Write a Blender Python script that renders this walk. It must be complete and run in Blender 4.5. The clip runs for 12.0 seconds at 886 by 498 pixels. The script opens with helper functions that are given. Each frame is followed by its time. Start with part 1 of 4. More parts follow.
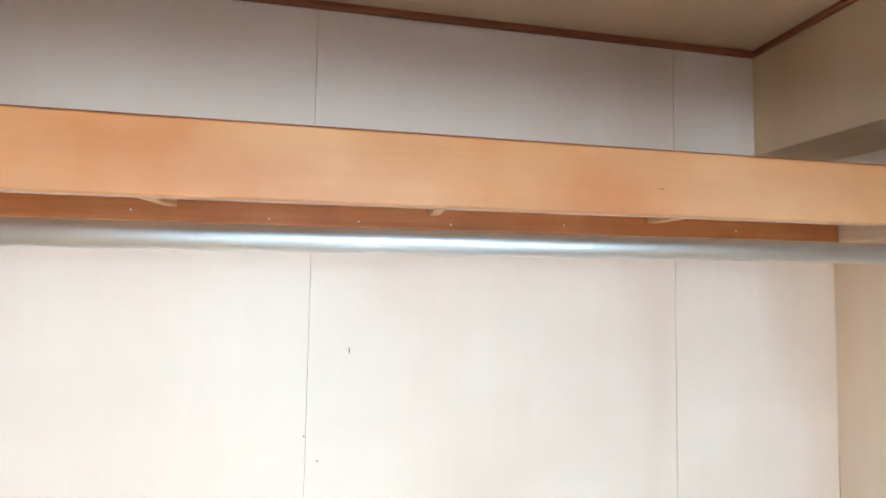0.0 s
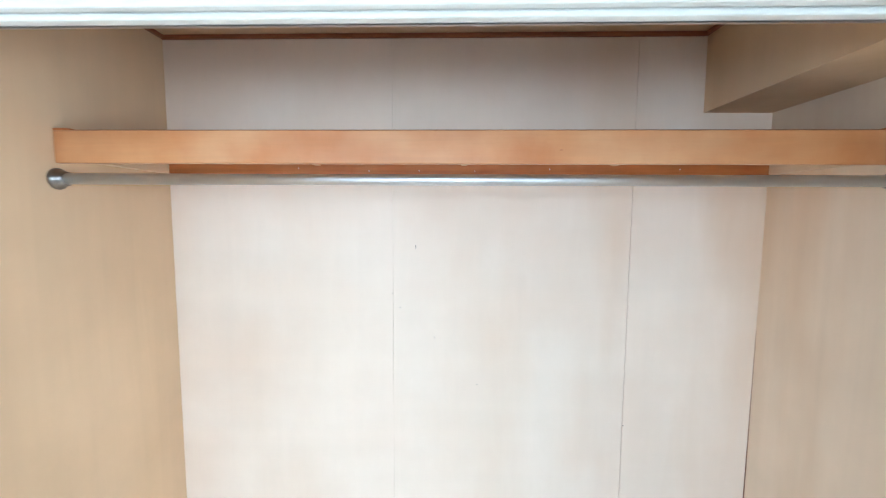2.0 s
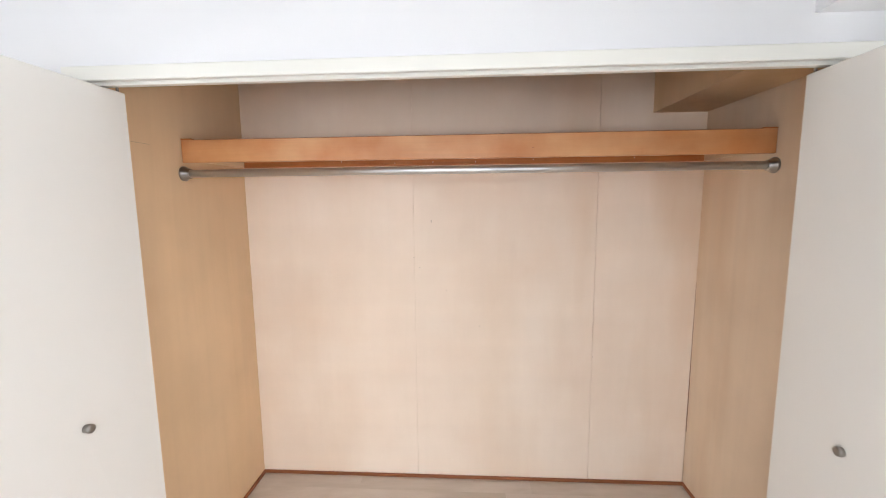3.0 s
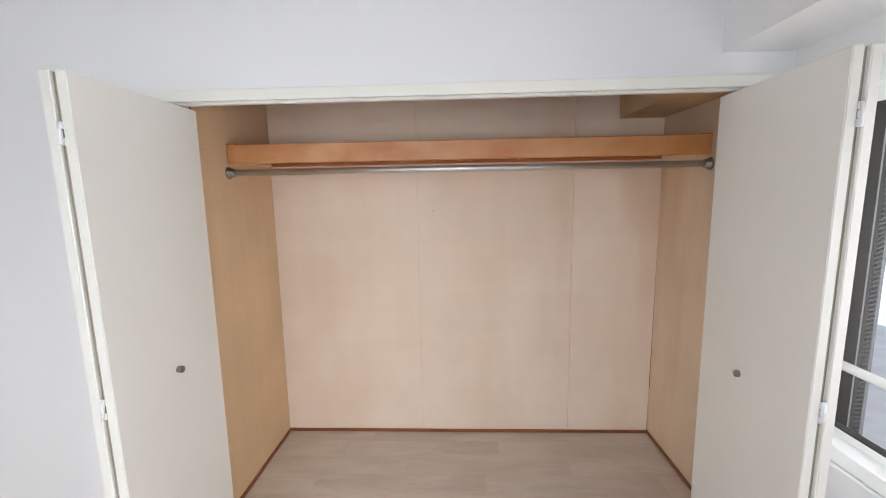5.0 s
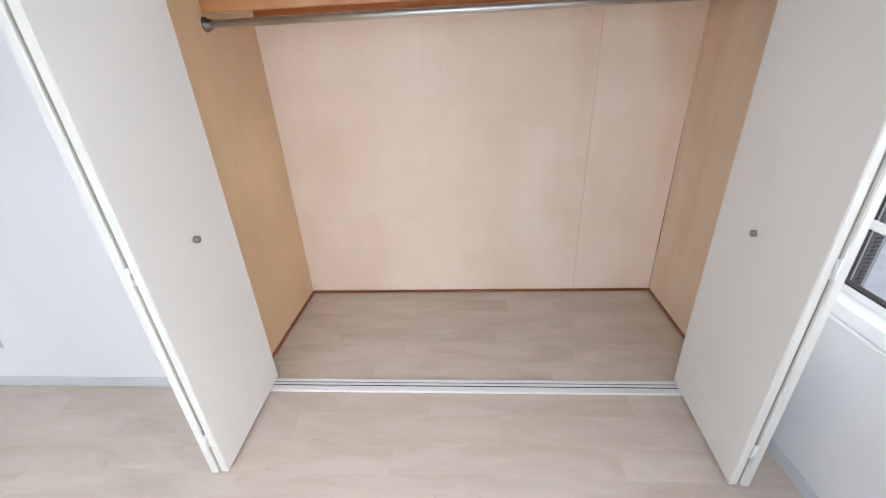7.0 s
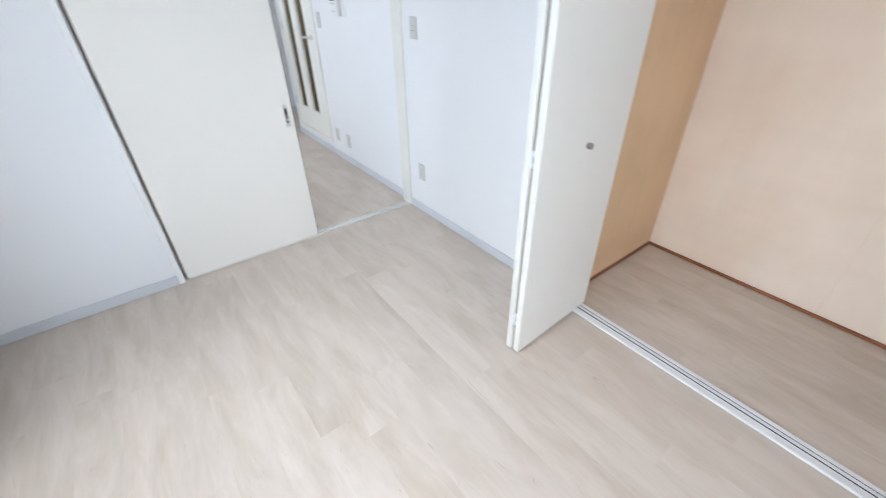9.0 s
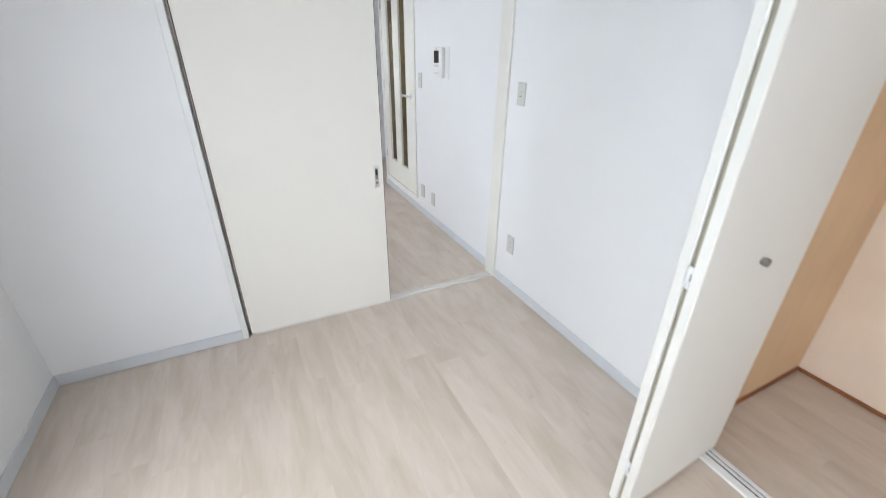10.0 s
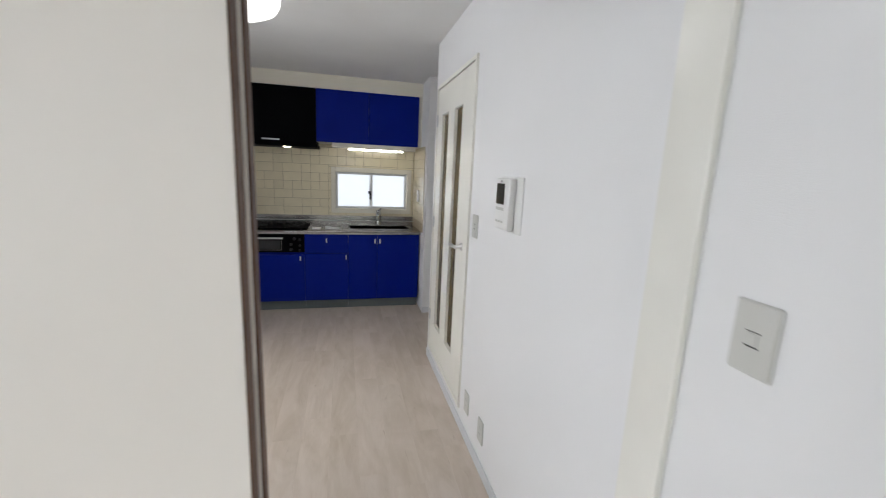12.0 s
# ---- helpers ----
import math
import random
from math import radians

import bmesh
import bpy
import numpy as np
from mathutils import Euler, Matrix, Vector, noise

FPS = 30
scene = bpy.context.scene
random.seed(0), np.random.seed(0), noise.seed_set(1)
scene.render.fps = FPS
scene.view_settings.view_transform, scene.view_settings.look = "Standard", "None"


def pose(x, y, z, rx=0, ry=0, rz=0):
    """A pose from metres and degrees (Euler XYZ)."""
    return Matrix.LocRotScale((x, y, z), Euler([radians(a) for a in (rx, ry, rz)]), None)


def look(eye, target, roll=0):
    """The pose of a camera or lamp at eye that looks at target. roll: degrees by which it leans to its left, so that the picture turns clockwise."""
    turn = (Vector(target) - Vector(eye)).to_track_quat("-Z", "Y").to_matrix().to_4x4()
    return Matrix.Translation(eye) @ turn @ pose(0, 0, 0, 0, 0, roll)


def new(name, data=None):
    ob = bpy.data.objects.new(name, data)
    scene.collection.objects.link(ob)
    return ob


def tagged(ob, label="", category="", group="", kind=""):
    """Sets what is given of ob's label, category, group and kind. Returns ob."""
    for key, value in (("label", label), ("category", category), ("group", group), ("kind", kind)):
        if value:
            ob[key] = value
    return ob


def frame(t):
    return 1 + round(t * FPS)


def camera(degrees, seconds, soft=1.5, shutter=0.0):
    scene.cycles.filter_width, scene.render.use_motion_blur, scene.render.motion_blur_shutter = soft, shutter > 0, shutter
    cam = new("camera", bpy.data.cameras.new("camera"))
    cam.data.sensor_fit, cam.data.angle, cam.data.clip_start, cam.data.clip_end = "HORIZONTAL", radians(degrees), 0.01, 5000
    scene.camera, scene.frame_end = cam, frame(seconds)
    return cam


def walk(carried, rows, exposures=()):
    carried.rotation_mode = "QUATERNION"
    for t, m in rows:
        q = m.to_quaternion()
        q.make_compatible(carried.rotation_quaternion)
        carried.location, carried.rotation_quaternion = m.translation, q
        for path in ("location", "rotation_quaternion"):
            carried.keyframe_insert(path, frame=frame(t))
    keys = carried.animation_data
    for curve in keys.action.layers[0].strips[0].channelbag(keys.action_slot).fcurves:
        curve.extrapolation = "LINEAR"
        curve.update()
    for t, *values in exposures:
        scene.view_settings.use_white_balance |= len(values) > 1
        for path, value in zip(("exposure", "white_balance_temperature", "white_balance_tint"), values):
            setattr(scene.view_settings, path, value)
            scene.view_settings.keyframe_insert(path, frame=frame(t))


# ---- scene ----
cam = camera(95.7, 12.0, soft=0.95, shutter=0.35)
PATH = [
    (0, (0.175, -0.05, 1.604), (0.493, 1.923, 1.694), 0.9),
    (0.5, (0.187, -0.051, 1.587), (0.619, 1.901, 1.515), -0.6),
    (1, (0.2, -0.104, 1.581), (0.507, 1.871, 1.495), -1.7),
    (1.5, (0.238, -0.381, 1.533), (0.274, 1.616, 1.416), -0.5),
    (2, (0.264, -0.669, 1.542), (0.209, 1.323, 1.367), 0.3),
    (2.5, (0.261, -0.947, 1.53), (0.189, 1.042, 1.326), -0.7),
    (3, (0.296, -1.15, 1.519), (0.177, 0.832, 1.275), -0.6),
    (3.2, (0.311, -1.199, 1.516), (0.205, 0.782, 1.256), -0.3),
    (5, (0.27, -1.509, 1.519), (0.188, 0.471, 1.243), -1.0),
    (5.5, (0.29, -1.497, 1.521), (0.193, 0.459, 1.114), -1.0),
    (6, (0.295, -1.489, 1.51), (0.195, 0.415, 0.908), -1.7),
    (6.5, (0.294, -1.472, 1.502), (0.188, 0.366, 0.721), -2.6),
    (6.7, (0.29, -1.467, 1.498), (0.179, 0.349, 0.668), -2.8),
    (8.3, (0.129, -1.428, 1.427), (-0.705, 0.029, 0.34), -1.1),
    (8.5, (0.125, -1.458, 1.429), (-0.883, -0.129, 0.325), -1.0),
    (9, (0.09, -1.489, 1.417), (-1.243, -0.486, 0.314), -0.8),
    (9.5, (-0.059, -1.47, 1.404), (-1.557, -0.635, 0.374), 0.2),
    (10, (-0.255, -1.396, 1.421), (-1.859, -0.606, 0.525), 0.7),
    (10.5, (-0.525, -1.23, 1.436), (-2.226, -0.464, 0.715), 1.9),
    (11, (-0.898, -1.032, 1.418), (-2.676, -0.287, 0.885), 1.3),
    (11.5, (-1.3, -0.824, 1.433), (-3.126, -0.128, 1.01), 1.0),
    (12, (-1.692, -0.621, 1.435), (-3.599, -0.144, 1.062), 2.6),
]
walk(cam, [(t, look(eye, target, roll)) for t, eye, target, roll in PATH],
     [(0.0, 1.05, 5200, -1), (1.0, 0.95, 5150, -2), (2.0, 0.89, 5100, -1), (2.5, 0.58, 6150, 9), (3.2, 0.46, 6350, 12), (5.0, 0.03, 6350, 12), (6.7, 0.21, 6100, 12),
      (8.3, 0.23, 5750, 8), (9.5, 0.18, 5850, 8), (10.5, 0.07, 6250, 9), (11.0, -0.04, 6200, 9), (11.5, -0.13, 6350, 11), (12.0, -0.17, 6400, 10)])

# ---- world and light ----
world = bpy.data.worlds.new("sky")
scene.world = world
world.use_nodes = True
wn = world.node_tree.nodes
sky = wn.new("ShaderNodeTexSky")
sky.sky_type = 'NISHITA'
sky.sun_disc = False
sky.sun_elevation = radians(42)
sky.sun_rotation = radians(160)
sky.dust_density = 4.0
wn["Background"].inputs["Strength"].default_value = 0.12
world.node_tree.links.new(sky.outputs[0], wn["Background"].inputs[0])

sun = bpy.data.lights.new("sun", 'SUN')
sun.energy, sun.angle, sun.color = 0.35, radians(30), (1.0, 0.98, 0.95)
sun_ob = new("sun", sun)
sun_ob.matrix_world = look((2, -8, 8), (0, 0, 0.5))


def window_light(name, x, y, z, w, hgt, target, power, color, spread):
    lamp = bpy.data.lights.new(name, 'AREA')
    lamp.shape, lamp.size, lamp.size_y, lamp.energy, lamp.color = 'RECTANGLE', w, hgt, power, color
    lamp.spread = radians(spread)
    ob = new(name, lamp)
    ob.matrix_world = look((x, y, z), target)
    return ob


# daylight falling in through the balcony doors, as if over the added parapet, and in at the side window
window_light("balcony_daylight", -0.35, -2.47, 1.42, 2.2, 0.9, (-0.35, 0, 0.08), 25, (0.90, 0.955, 1.0), 155)
window_light("side_daylight", 1.62, -0.95, 1.32, 1.4, 0.9, (0, -0.95, 1.0), 13, (1.0, 0.99, 0.97), 170)
window_light("kitchen_balcony_daylight", -3.75, -2.47, 1.43, 1.5, 0.9, (-3.75, 0, 1.05), 17.5, (0.95, 0.975, 1.0), 150)


# ---- materials ----
def material(name, color, rough=0.5, metal=0.0, mottle=0.06, mottle_scale=3.0, grain=0.0, grain_scale=(60, 60, 3),
             bump=0.0, bump_scale=300.0, per_piece=0.0, coat=0.0, tint=None, gloss=0.5, stain=None, bands=0.0):
    """A painted, printed or plain surface: broad mottling, streaky grain and fine relief."""
    m = bpy.data.materials.new(name)
    m.use_nodes = True
    nt = m.node_tree
    n, lk = nt.nodes, nt.links
    bsdf = n["Principled BSDF"]
    bsdf.inputs["Roughness"].default_value = rough
    bsdf.inputs["Metallic"].default_value = metal
    bsdf.inputs["Specular IOR Level"].default_value = gloss
    bsdf.inputs["Coat Weight"].default_value = coat
    geo = n.new("ShaderNodeNewGeometry")
    broad = n.new("ShaderNodeTexNoise")
    broad.inputs["Scale"].default_value = mottle_scale
    broad.inputs["Detail"].default_value = 5
    if per_piece:
        own = n.new("ShaderNodeObjectInfo")
        apart = n.new("ShaderNodeVectorMath")
        apart.operation = 'MULTIPLY_ADD'
        lk.new(own.outputs["Random"], apart.inputs[0])
        apart.inputs[1].default_value = (41.7, 23.9, 13.3)
        lk.new(geo.outputs["Position"], apart.inputs[2])
        lk.new(apart.outputs[0], broad.inputs["Vector"])
    else:
        lk.new(geo.outputs["Position"], broad.inputs["Vector"])
    base = n.new("ShaderNodeMix")
    base.data_type = 'RGBA'
    other = tint or tuple(c * (1 - 2.2 * mottle) for c in color)
    base.inputs["A"].default_value = (*[min(1, c * (1 + 0.6 * mottle)) for c in color], 1)
    base.inputs["B"].default_value = (*other, 1)
    ramp = n.new("ShaderNodeMapRange")
    ramp.inputs["From Min"].default_value, ramp.inputs["From Max"].default_value = 0.3, 0.75
    lk.new(broad.outputs["Fac"], ramp.inputs["Value"])
    lk.new(ramp.outputs["Result"], base.inputs["Factor"])
    out = base.outputs["Result"]
    if stain:
        long = n.new("ShaderNodeMapping")
        long.inputs["Scale"].default_value = (2.6, 2.6, 0.55)
        lk.new(geo.outputs["Position"], long.inputs["Vector"])
        cloud = n.new("ShaderNodeTexNoise")
        cloud.inputs["Scale"].default_value = 1.0
        cloud.inputs["Detail"].default_value = 4
        lk.new(long.outputs[0], cloud.inputs["Vector"])
        amount = n.new("ShaderNodeMapRange")
        amount.inputs["From Min"].default_value, amount.inputs["From Max"].default_value = 0.46, 0.70
        amount.inputs["To Max"].default_value = 0.62
        lk.new(cloud.outputs["Fac"], amount.inputs["Value"])
        # damp came in from the outer wall, so the staining fades away from it
        axes = n.new("ShaderNodeSeparateXYZ")
        lk.new(geo.outputs["Position"], axes.inputs[0])
        near = n.new("ShaderNodeMapRange")
        near.inputs["From Min"].default_value, near.inputs["From Max"].default_value = 0.2, 1.1
        near.inputs["To Min"].default_value = 0.25
        lk.new(axes.outputs["X"], near.inputs["Value"])
        both = n.new("ShaderNodeMath")
        both.operation = 'MULTIPLY'
        lk.new(amount.outputs["Result"], both.inputs[0])
        lk.new(near.outputs["Result"], both.inputs[1])
        over = n.new("ShaderNodeMix")
        over.data_type = 'RGBA'
        over.inputs["B"].default_value = (*stain, 1)
        lk.new(out, over.inputs["A"])
        lk.new(both.outputs[0], over.inputs["Factor"])
        out = over.outputs["Result"]
    if grain:
        stretch = n.new("ShaderNodeMapping")
        stretch.inputs["Scale"].default_value = grain_scale
        lk.new(geo.outputs["Position"], stretch.inputs["Vector"])
        if per_piece:
            info = n.new("ShaderNodeObjectInfo")
            shift = n.new("ShaderNodeVectorMath")
            shift.operation = 'MULTIPLY_ADD'
            lk.new(info.outputs["Random"], shift.inputs[0])
            shift.inputs[1].default_value = (17.3, 31.1, 7.7)
            lk.new(geo.outputs["Position"], shift.inputs[2])
            lk.new(shift.outputs[0], stretch.inputs["Vector"])
        streak = n.new("ShaderNodeTexNoise")
        streak.inputs["Scale"].default_value = 1.0
        streak.inputs["Detail"].default_value = 6
        streak.inputs["Roughness"].default_value = 0.6
        streak.inputs["Distortion"].default_value = 0.6
        lk.new(stretch.outputs[0], streak.inputs["Vector"])
        fac = n.new("ShaderNodeMapRange")
        fac.inputs["From Min"].default_value, fac.inputs["From Max"].default_value = 0.3, 0.72
        fac.inputs["To Min"].default_value, fac.inputs["To Max"].default_value = 1.0 - grain, 1.0 + 0.4 * grain
        lk.new(streak.outputs["Fac"], fac.inputs["Value"])
        mul = n.new("ShaderNodeVectorMath")
        mul.operation = 'SCALE'
        lk.new(out, mul.inputs[0])
        lk.new(fac.outputs["Result"], mul.inputs["Scale"])
        out = mul.outputs[0]
    if bands:
        # level bands imitate the soft lintel and shelf shade in the colour
        level = n.new("ShaderNodeMapping")
        level.inputs["Scale"].default_value = (0.3, 0.3, 9.0)
        lk.new(geo.outputs["Position"], level.inputs["Vector"])
        shade_band = n.new("ShaderNodeTexNoise")
        shade_band.inputs["Scale"].default_value = 1.0
        shade_band.inputs["Detail"].default_value = 2
        lk.new(level.outputs[0], shade_band.inputs["Vector"])
        dim = n.new("ShaderNodeMapRange")
        dim.inputs["From Min"].default_value, dim.inputs["From Max"].default_value = 0.35, 0.65
        dim.inputs["To Min"].default_value, dim.inputs["To Max"].default_value = 1.0 - bands, 1.0
        lk.new(shade_band.outputs["Fac"], dim.inputs["Value"])
        mul3 = n.new("ShaderNodeVectorMath")
        mul3.operation = 'SCALE'
        lk.new(out, mul3.inputs[0])
        lk.new(dim.outputs["Result"], mul3.inputs["Scale"])
        out = mul3.outputs[0]
    if per_piece:
        info2 = n.new("ShaderNodeObjectInfo")
        span = n.new("ShaderNodeMapRange")
        span.inputs["To Min"].default_value, span.inputs["To Max"].default_value = 1 - per_piece, 1 + per_piece
        lk.new(info2.outputs["Random"], span.inputs["Value"])
        mul2 = n.new("ShaderNodeVectorMath")
        mul2.operation = 'SCALE'
        lk.new(out, mul2.inputs[0])
        lk.new(span.outputs["Result"], mul2.inputs["Scale"])
        out = mul2.outputs[0]
    lk.new(out, bsdf.inputs["Base Color"])
    if bump:
        fine = n.new("ShaderNodeTexNoise")
        fine.inputs["Scale"].default_value = bump_scale
        fine.inputs["Detail"].default_value = 3
        lk.new(geo.outputs["Position"], fine.inputs["Vector"])
        relief = n.new("ShaderNodeBump")
        relief.inputs["Strength"].default_value = bump
        relief.inputs["Distance"].default_value = 0.002
        lk.new(fine.outputs["Fac"], relief.inputs["Height"])
        lk.new(relief.outputs[0], bsdf.inputs["Normal"])
    return m


def oak_vinyl(name):
    """Printed vinyl plank: greige oak with limed streaks, brown figure and small dark checks, shifted from plank to plank."""
    m = bpy.data.materials.new(name)
    m.use_nodes = True
    n, lk = m.node_tree.nodes, m.node_tree.links
    bsdf = n["Principled BSDF"]
    geo = n.new("ShaderNodeNewGeometry")
    own = n.new("ShaderNodeObjectInfo")
    place = n.new("ShaderNodeVectorMath")
    place.operation = 'MULTIPLY_ADD'
    lk.new(own.outputs["Random"], place.inputs[0])
    place.inputs[1].default_value = (37.3, 61.1, 7.7)
    lk.new(geo.outputs["Position"], place.inputs[2])

    def streaks(scale, detail, lo, hi, distortion):
        stretch = n.new("ShaderNodeMapping")
        stretch.inputs["Scale"].default_value = scale
        lk.new(place.outputs[0], stretch.inputs["Vector"])
        noise = n.new("ShaderNodeTexNoise")
        noise.inputs["Scale"].default_value = 1.0
        noise.inputs["Detail"].default_value = detail
        noise.inputs["Roughness"].default_value = 0.62
        noise.inputs["Distortion"].default_value = distortion
        lk.new(stretch.outputs[0], noise.inputs["Vector"])
        span = n.new("ShaderNodeMapRange")
        span.inputs["From Min"].default_value, span.inputs["From Max"].default_value = lo, hi
        lk.new(noise.outputs["Fac"], span.inputs["Value"])
        return span.outputs["Result"]

    def over(under, colour, fac, most):
        weight = n.new("ShaderNodeMath")
        weight.operation = 'MULTIPLY'
        weight.inputs[1].default_value = most
        lk.new(fac, weight.inputs[0])
        mix = n.new("ShaderNodeMix")
        mix.data_type = 'RGBA'
        lk.new(weight.outputs[0], mix.inputs["Factor"])
        if isinstance(under, tuple):
            mix.inputs["A"].default_value = (*under, 1)
        else:
            lk.new(under, mix.inputs["A"])
        mix.inputs["B"].default_value = (*colour, 1)
        return mix.outputs["Result"]

    figure = over((0.605, 0.524, 0.452), (0.445, 0.368, 0.285), streaks((1.5, 6.0, 6.0), 4, 0.38, 0.74, 1.1), 0.75)
    limed = over(figure, (0.69, 0.625, 0.56), streaks((2.4, 11, 11), 4, 0.46, 0.76, 1.0), 0.42)
    limed = over(limed, (0.76, 0.70, 0.635), streaks((4.5, 24, 24), 3, 0.60, 0.80, 1.2), 0.2)
    fine = over(limed, (0.47, 0.385, 0.31), streaks((5, 70, 70), 4, 0.52, 0.78, 0.3), 0.12)
    checks = over(fine, (0.36, 0.28, 0.21), streaks((7, 38, 38), 2, 0.69, 0.76, 1.2), 0.4)
    span = n.new("ShaderNodeMapRange")
    span.inputs["To Min"].default_value, span.inputs["To Max"].default_value = 0.965, 1.03
    lk.new(own.outputs["Random"], span.inputs["Value"])
    tone = n.new("ShaderNodeVectorMath")
    tone.operation = 'SCALE'
    lk.new(checks, tone.inputs[0])
    lk.new(span.outputs["Result"], tone.inputs["Scale"])
    lk.new(tone.outputs[0], bsdf.inputs["Base Color"])
    worn = n.new("ShaderNodeMapRange")
    worn.inputs["To Min"].default_value, worn.inputs["To Max"].default_value = 0.33, 0.47
    lk.new(streaks((3, 5, 5), 3, 0.3, 0.7, 0.0), worn.inputs["Value"])
    lk.new(worn.outputs["Result"], bsdf.inputs["Roughness"])
    relief = n.new("ShaderNodeBump")
    relief.inputs["Strength"].default_value = 0.07
    relief.inputs["Distance"].default_value = 0.001
    lk.new(streaks((12, 260, 260), 3, 0.2, 0.8, 0.2), relief.inputs["Height"])
    lk.new(relief.outputs[0], bsdf.inputs["Normal"])
    return m


def glowing(name, color, strength):
    m = bpy.data.materials.new(name)
    m.use_nodes = True
    b = m.node_tree.nodes["Principled BSDF"]
    b.inputs["Base Color"].default_value = (0.9, 0.9, 0.9, 1)
    b.inputs["Emission Color"].default_value = (*color, 1)
    b.inputs["Emission Strength"].default_value = strength
    return m


def clear_glass(name, rough, color=(1, 1, 1)):
    m = bpy.data.materials.new(name)
    m.use_nodes = True
    b = m.node_tree.nodes["Principled BSDF"]
    b.inputs["Base Color"].default_value = (*color, 1)
    b.inputs["Roughness"].default_value = rough
    b.inputs["Transmission Weight"].default_value = 1.0
    b.inputs["IOR"].default_value = 1.45
    return m


WALLPAPER = material("white_wallpaper", (0.778, 0.778, 0.784), 0.8, mottle=0.012, mottle_scale=1.5, bump=0.35, bump_scale=420)
CEILING = material("ceiling_paper", (0.80, 0.80, 0.80), 0.8, mottle=0.015, bump=0.3, bump_scale=350)
FLOOR_VINYL = oak_vinyl("greige_oak_vinyl")
PLY = material("beige_plywood", (0.85, 0.722, 0.60), 0.72, mottle=0.05, mottle_scale=2.4, grain=0.018, grain_scale=(16, 16, 1.6), bands=0.022, bump=0.08, bump_scale=160, tint=(0.80, 0.64, 0.505), stain=(0.66, 0.46, 0.29))
LEAF_EDGE = material("pale_edge_band", (0.72, 0.705, 0.66), 0.45, mottle=0.02)
GAP_KHAKI = material("khaki_gap_strip", (0.31, 0.28, 0.21), 0.6, mottle=0.1)
BEARER_WOOD = material("golden_pine", (0.68, 0.41, 0.19), 0.45, mottle=0.08, grain=0.15, grain_scale=(30, 2, 30))
# Same plywood as PLY; the darker tan puts shade into the colour.
PLY_PART_SHADED = material("part_shade_toned_plywood", (0.80, 0.635, 0.47), 0.7, mottle=0.06, mottle_scale=2.0, grain=0.04, grain_scale=(14, 14, 0.8), bump=0.08, bump_scale=160, stain=(0.60, 0.37, 0.19))
PLY_SHADED = material("shade_toned_plywood", (0.775, 0.555, 0.345), 0.7, mottle=0.06, mottle_scale=2.0, grain=0.04, grain_scale=(14, 14, 0.8), bump=0.08, bump_scale=160, stain=(0.57, 0.37, 0.18))
SHELF_WOOD = material("orange_beech", (0.48, 0.168, 0.044), 0.34, mottle=0.07, mottle_scale=4.5, grain=0.12, grain_scale=(1.4, 22, 22), bump=0.05, bump_scale=120, coat=0.2, tint=(0.665, 0.36, 0.163))
APRON_WOOD = material("red_brown_wood", (0.43, 0.13, 0.032), 0.5, mottle=0.12, tint=(0.58, 0.24, 0.075), mottle_scale=7, grain=0.25, grain_scale=(2, 40, 40), bump=0.06)
CLEAT_WOOD = material("pale_pine", (0.78, 0.58, 0.38), 0.5, mottle=0.06, grain=0.15, grain_scale=(30, 2, 30))
TRIM_BROWN = material("brown_stained_trim", (0.30, 0.10, 0.035), 0.4, mottle=0.12, grain=0.2, grain_scale=(4, 4, 40))
LEAF_WHITE = material("offwhite_door_laminate", (0.785, 0.775, 0.74), 0.42, mottle=0.015, mottle_scale=1.2, bump=0.04, bump_scale=260)
SLIDE_CREAM = material("cream_door_paper", (0.79, 0.76, 0.705), 0.5, mottle=0.015, mottle_scale=1.5, bump=0.10, bump_scale=300)
PAINT = material("cream_gloss_paint", (0.80, 0.79, 0.73), 0.3, mottle=0.02, mottle_scale=4, bump=0.03, bump_scale=90)
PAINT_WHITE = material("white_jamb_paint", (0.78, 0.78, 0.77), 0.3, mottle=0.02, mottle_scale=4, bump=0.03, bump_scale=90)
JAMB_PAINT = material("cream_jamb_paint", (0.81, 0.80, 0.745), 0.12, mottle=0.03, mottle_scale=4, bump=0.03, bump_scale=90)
BASEBOARD = material("grey_vinyl_baseboard", (0.60, 0.615, 0.64), 0.5, mottle=0.03)
DOOR_EDGE = material("dark_brown_door_edge", (0.12, 0.062, 0.037), 0.5, mottle=0.15, grain=0.2, grain_scale=(40, 40, 4))
SILL_WOOD = material("pale_sill_wood", (0.75, 0.725, 0.68), 0.4, mottle=0.06, grain=0.2, grain_scale=(40, 3, 40))
STEEL = material("brushed_steel", (0.74, 0.74, 0.74), 0.40, 1.0, mottle=0.05, mottle_scale=8, grain=0.06, grain_scale=(3, 90, 90))
SINK_STEEL = material("worktop_steel", (0.47, 0.465, 0.455), 0.24, 1.0, mottle=0.08, mottle_scale=8, grain=0.1, grain_scale=(90, 3, 90))
CHROME = material("satin_nickel", (0.33, 0.31, 0.29), 0.28, 1.0, mottle=0.05)
PALE_ALU = material("pale_anodised_track", (0.78, 0.79, 0.80), 0.45, 0.1, mottle=0.04)
BASIN = material("satin_basin_steel", (0.50, 0.50, 0.495), 0.5, 0.15, mottle=0.08, mottle_scale=8)
TAP_CHROME = material("tap_chrome", (0.55, 0.55, 0.55), 0.16, 1.0, mottle=0.04)
ALU = material("aluminium_track", (0.62, 0.63, 0.64), 0.35, 1.0, mottle=0.05)
SEAM = material("plywood_seam", (0.50, 0.375, 0.26), 0.8)
